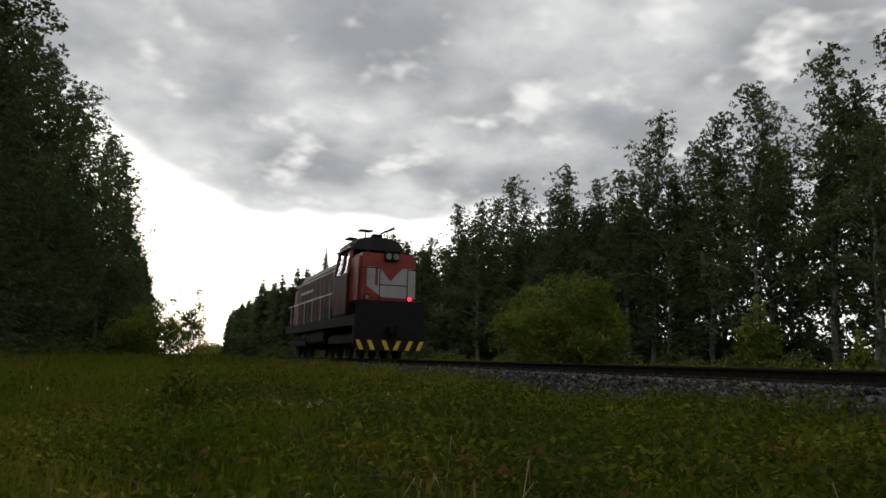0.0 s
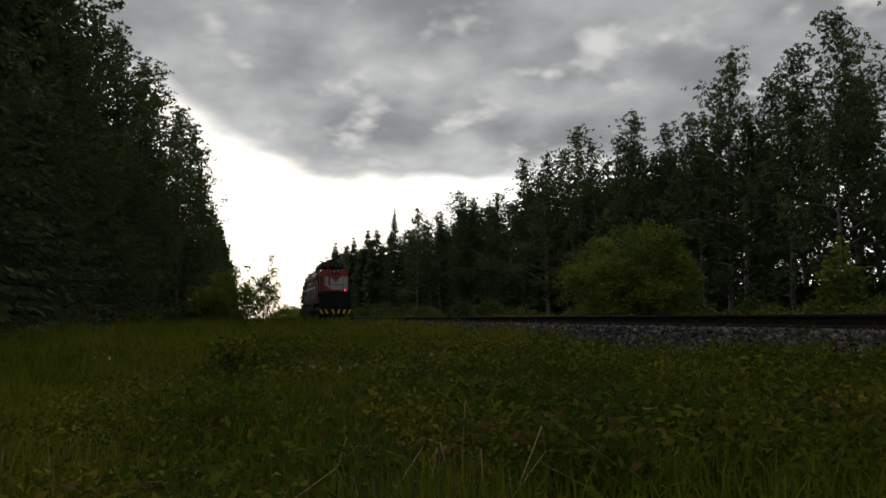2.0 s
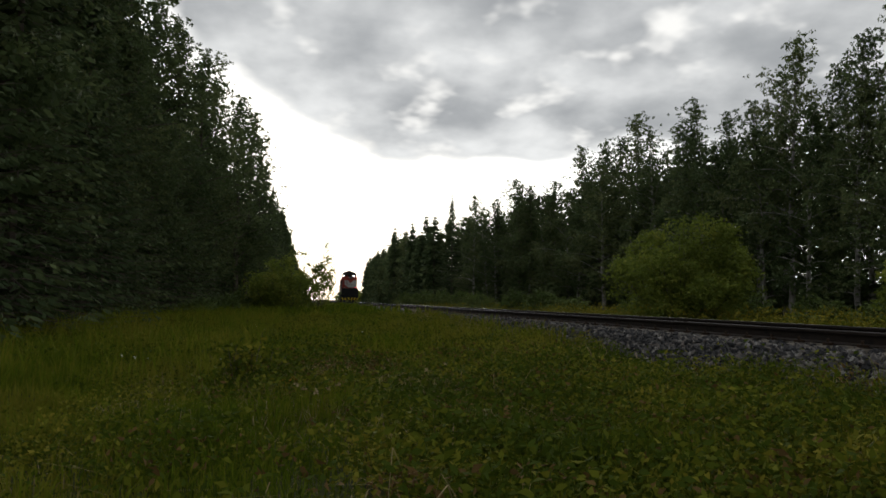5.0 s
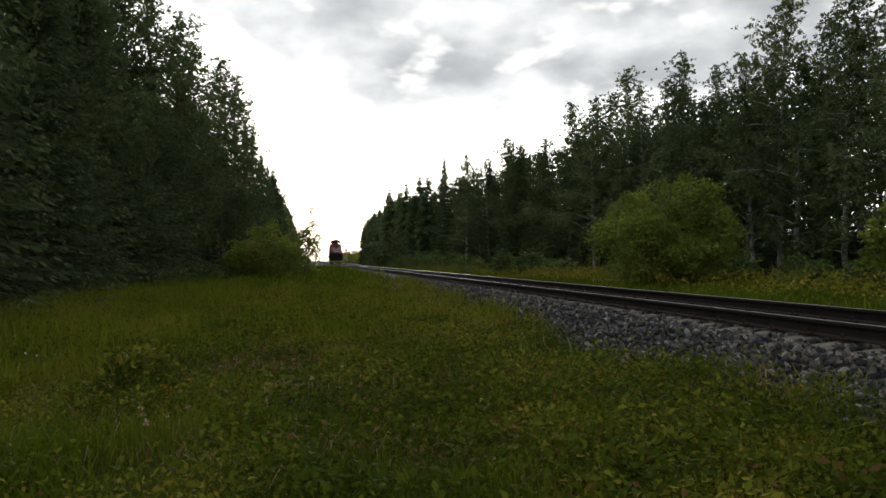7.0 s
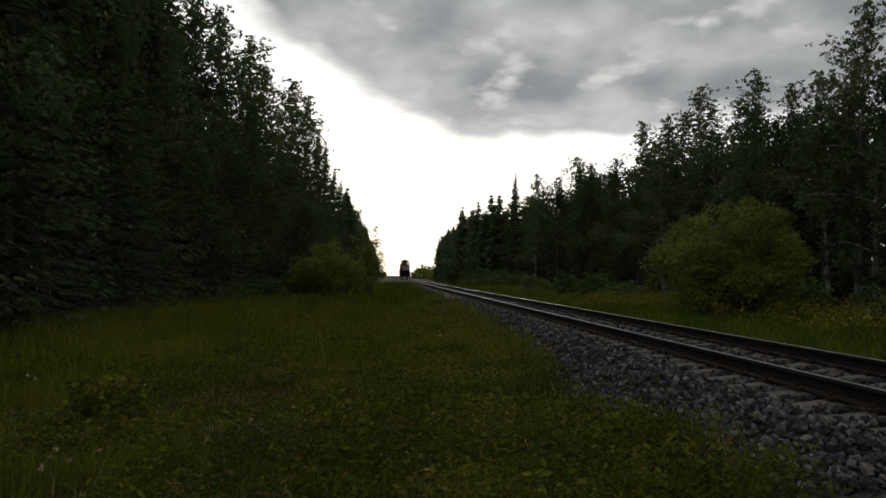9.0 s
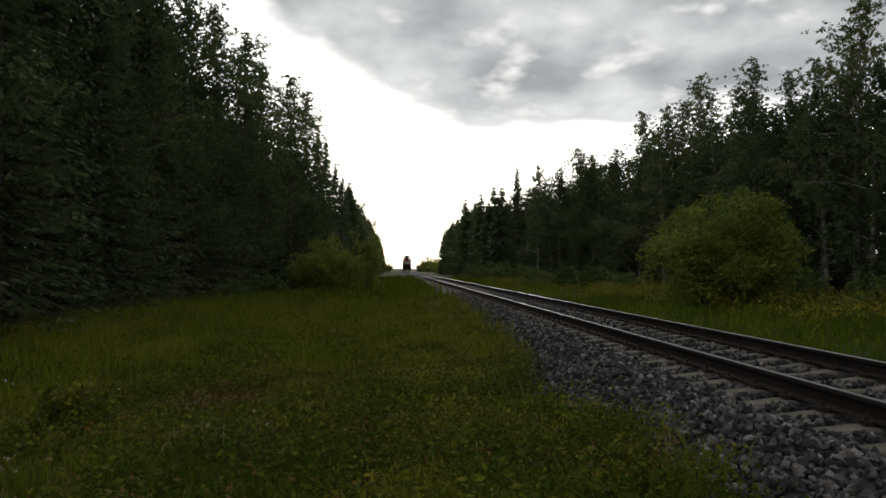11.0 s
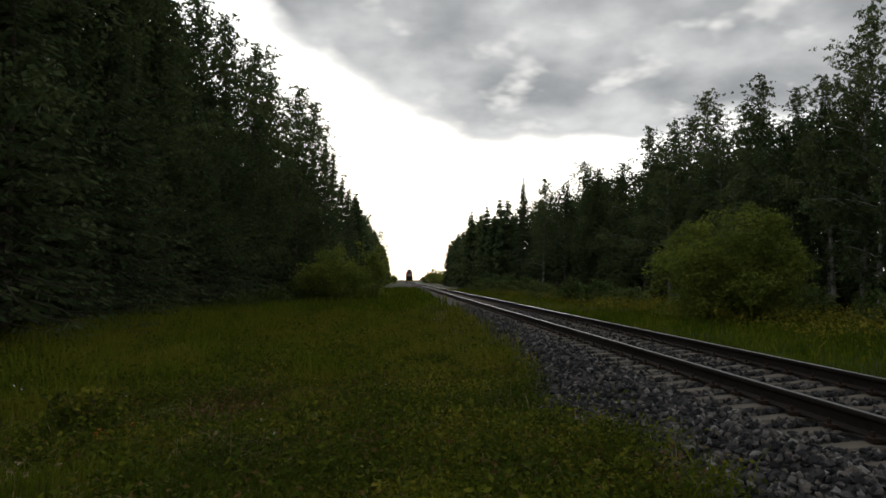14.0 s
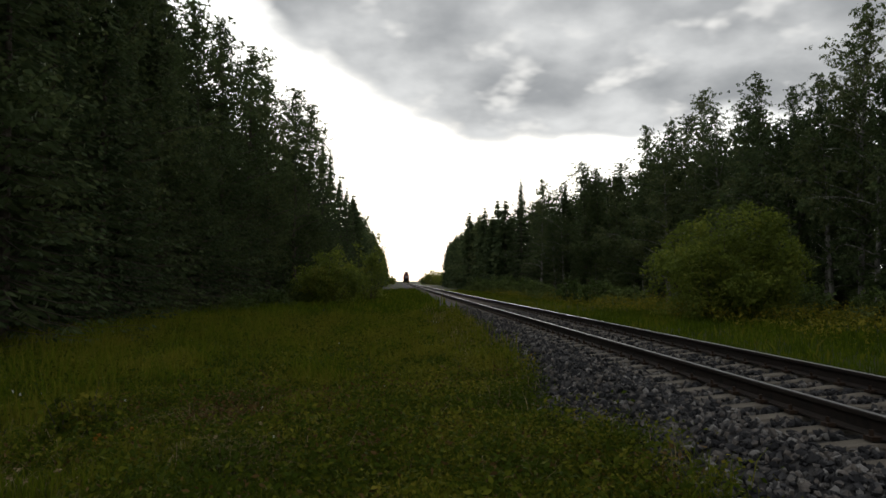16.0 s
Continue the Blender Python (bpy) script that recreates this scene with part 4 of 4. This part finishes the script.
def verge_edge(y):
    """Where the grass meets the ballast on the near side."""
    return -2.48 - 0.40 * math.exp(-((y - 14.2) / 2.4) ** 2) + 0.12 * math.sin(y * 1.3) + min(0.45, max(0, y - 15) * 0.02)


def on_verge(x, y, rng):
    e = np.array([verge_edge(b) for b in y]) + rng.normal(size=len(x)) * 0.16
    return x < e


def far_side(x, y, rng):
    return x > 2.55 + rng.normal(size=len(x)) * 0.2


GRASS_LABEL = "rough green summer grass on the railway verge"
def foreground(x, y, rng):
    """The weedy stretch between the open grass and the ballast."""
    lump = np.array([noise.noise(Vector((a * 0.7, b * 0.7, 9))) for a, b in zip(x, y)])
    return on_verge(x, y, rng) & (rng.random(len(x)) < np.clip(0.55 + 1.2 * lump + 0.12 * (x + 7.0), 0.04, 1))


blades("near_grass", 125000, (-13, -2.0), (6.0, 17.0), 0.25, 0.008, "grass", 1, on_verge, label=GRASS_LABEL)
blades("mid_grass", 90000, (-17, -1.8), (16.5, 37), 0.34, 0.018, "grass", 2, on_verge, label=GRASS_LABEL)
blades("far_grass", 46000, (-16, -1.6), (36, 125), 0.42, 0.06, "grass", 3, on_verge, label=GRASS_LABEL)
blades("far_side_grass", 48000, (2.4, 19), (14, 130), 0.30, 0.04, "grass", 4, far_side, label="long pale grass between the track and the wood")
blades("far_side_turf", 26000, (2.2, 10), (12, 42), 0.30, 0.018, "grass", 19, far_side, label="long pale grass between the track and the wood")
blades("tall_grass", 34000, (-17, -8.4), (13, 38), 0.48, 0.013, "grass", 14, on_verge, label="tall green grass near the spruces")
blades("short_grass", 14000, (-14, -2.6), (-1.0, 6.5), 0.14, 0.012, "grass", 15, on_verge, label="short trodden grass of the verge")
weeds("low_weeds", 6200, (-10.5, -2.2), (6.0, 17), 0.24, 0.042, 24, "weed", 5, foreground, "low broad-leaved weeds among the grass")
weeds("bramble_leaves", 2000, (-8.6, -2.4), (6.0, 15), 0.36, 0.06, 34, "weed", 16, foreground, "wild raspberry and bramble leaves in the verge")
weeds("edge_weeds", 2300, (-4.6, -1.9), (6.5, 20), 0.28, 0.045, 34, "weed", 17, on_verge, "leafy weeds growing tall along the ballast")
weeds("browned_weeds", 600, (-8.8, -2.2), (6.5, 17), 0.30, 0.06, 18, "rust_leaf", 18, foreground, "browned leaves among the weeds")
weeds("mid_weeds", 3400, (-15, -2.0), (16, 38), 0.32, 0.075, 18, "weed", 6, on_verge, "broad-leaved weeds among the grass")
weeds("far_weeds", 1700, (6.5, 17), (16, 100), 0.7, 0.12, 16, "weed", 7, far_side, "tall weeds and nettles beside the wood")


def patch(cx0, cy0, r):
    return lambda x, y, rng: (((x - cx0) ** 2 + (y - cy0) ** 2) < (r * (0.6 + 0.6 * rng.random(len(x)))) ** 2) & on_verge(x, y, rng)


weeds("withered_patch", 1300, (-7.6, -5.0), (13.0, 16.4), 0.2, 0.06, 14, "rust_leaf", 8, patch(-6.25, 14.4, 1.35), "reddish withered leaves in the grass")
blades("dry_stalks", 26000, (-9.5, -2.6), (6.5, 16.0), 0.34, 0.0048, "dry", 9, lambda x, y, rng: on_verge(x, y, rng) & (rng.random(len(x)) < 0.5 * np.exp(-((x + 6.5) ** 2 + (y - 13.0) ** 2) / 5.0) + 0.09), lean=2.3, label="dry straw stalks lying in the grass")
blades("dry_edge", 8000, (-3.6, -2.0), (10, 44), 0.34, 0.010, "dry", 10, lambda x, y, rng: on_verge(x, y, rng) & (rng.random(len(x)) < 0.5), label="dry seeding grass along the ballast")


def dock(x, y, h, seed):
    rng = np.random.default_rng(seed)
    root = empty("tall_weed", pose(x, y, ground_z(x, y) - 0.02), "tall dark leafy weed standing in the grass", "weed")
    sv, sf = [], []
    pos = []
    for k in range(6):
        tip = Vector((rng.normal() * 0.16, rng.normal() * 0.16, h * (0.7 + 0.35 * rng.random())))
        sv, sf = [], []
        tube(sv, sf, [(0, 0, 0), tip * 0.5 + Vector((0.02, 0, 0.05)), tip], [0.008, 0.006, 0.003], 4)
        raw("stalk", sv, sf, "bark", root)
        for i in range(40):
            pos.append(tuple(tip * (0.25 + 0.75 * rng.random()) + Vector(rng.normal(size=3)) * 0.045))
    leaf_mesh("foliage", pos, 0.08 * (0.6 + 0.8 * rng.random(len(pos))), "weed", rng, root)
    return root


dock(-8.3, 12.9, 0.8, 1)
dock(-8.45, 12.7, 0.62, 2)
dock(-8.15, 13.2, 0.55, 3)


def flower(x, y, h, mat, petals, size, seed, label, name="flower"):
    rng = np.random.default_rng(seed)
    root = empty(name, pose(x, y, ground_z(x, y) - 0.01), label, "flower")
    sv, sf = [], []
    tube(sv, sf, [(0, 0, 0), (0.02, 0.01, h * 0.6), (0.01, 0.02, h)], [0.004, 0.003, 0.002], 4)
    raw("stalk", sv, sf, "grass", root)
    pos = [(0.01 + rng.normal() * size * 0.35, 0.02 + rng.normal() * size * 0.35, h + rng.normal() * size * 0.25) for _ in range(petals)]
    leaf_mesh("bloom", pos, size * (0.6 + 0.6 * rng.random(petals)), mat, rng, root, slim=0.8)
    return root


for k, (x, y) in enumerate(((-7.97, 12.5), (-7.75, 12.85), (-7.85, 12.2))):
    f = flower(x, y, 0.24, "orange_leaf", 9, 0.055, 20 + k, "small plant with bright orange leaves in the grass", "orange_plant")
    f["group"] = "orange plants in the grass"
PET = random.Random(3)
for k in range(34):
    y = 12.0 + 22 * PET.random() ** 1.6
    x = PET.uniform(-10.5, -3.2)
    f = flower(x, y, PET.uniform(0.15, 0.34), "white_petal", 7, PET.uniform(0.014, 0.026), 40 + k, "small white wild flower on a thin stalk")
    f["group"] = "white flowers in the verge"

for k, (x, y) in enumerate(((-7.55, 9.6), (-7.45, 9.8), (-7.65, 9.95), (-7.35, 10.1), (-7.7, 10.2), (-6.4, 11.2), (-6.1, 11.8))):
    f = flower(x, y, 0.46, "dry", 16, 0.022, 120 + k, "pale seeding grass stalk standing in the verge", "seeding_grass")
    f["group"] = "seeding grass stalks"

# crushed stones of the near ballast
STONE_SHAPES = []
SR = np.random.default_rng(77)
for k in range(8):
    bm = bmesh.new()
    bmesh.ops.create_icosphere(bm, subdivisions=1, radius=1.0)
    for v in bm.verts:
        v.co *= 0.55 + 0.75 * SR.random()
        v.co.z *= 0.65
    me = bpy.data.meshes.new("stone")
    bm.to_mesh(me)
    bm.free()
    me.materials.append(M["stone"])
    STONE_SHAPES.append((me, np.array([v.co[:] for v in me.vertices]), [tuple(p.vertices) for p in me.polygons]))


def between_sleepers(x, y):
    k = (y - sy0) / SPACING
    return abs(k - round(k)) * SPACING > 0.16 or abs(x) > 1.38


def stone_spot():
    while True:
        x, y = SR.uniform(-3.1, 1.5), 7.0 + 36 * SR.random() ** 1.7
        if x < verge_edge(y) - 0.15 or not between_sleepers(x, y):
            continue
        if abs(abs(x) - GAUGE_HALF) < 0.1:
            continue
        return x, y


sv, sf, base = [], [], 0
near_left = 300
for k in range(17000):
    x, y = stone_spot()
    me, vs, fs = STONE_SHAPES[k % 8]
    r = SR.uniform(0.020, 0.046)
    rot = Euler(SR.uniform(0, 6.28, 3)).to_matrix()
    at = Vector((x, y, bed_z(x) + r * 0.25 + SR.uniform(0, 0.025)))
    if near_left and y < 13 and x < -1.4:
        near_left -= 1
        ob = new("stone", me)
        ob.matrix_basis = Matrix.Translation(at) @ rot.to_4x4() @ Matrix.Diagonal((r, r * 1.25, r, 1))
        ob.parent = ballast
        continue
    pts = (vs * (r, r * 1.25, r)) @ np.array(rot.transposed()) + np.array(at)
    sv.append(pts)
    sf += [(a + base, b + base, c2 + base) for a, b, c2 in fs]
    base += len(vs)
loose = raw("loose_stones", np.concatenate(sv), sf, "stone", ballast)
tagged(loose, "grey and brown crushed stones", kind="stuff")


# ==== MOTIONS ====
LOCO_ROWS = [(0, 32.0), (1, 51.1), (2, 69.9), (3.5, 99.5), (4.5, 119.5), (7, 167.5), (9, 206.5), (12.5, 276.0), (16, 346.0)]


def motions():
    walk(loco, [(t, pose(0, y, 0)) for t, y in LOCO_ROWS])
    times = [k / 30 for k in range(16 * 30 + 1)]
    rolled = [np.interp(t, [r[0] for r in LOCO_ROWS], [r[1] for r in LOCO_ROWS]) for t in times]
    for axle, y in WHEELS:
        walk(axle, [(t, pose(0, y, 0.525, -math.degrees((d - rolled[0]) / 0.525) % 360)) for t, d in zip(times, rolled)])


motions()
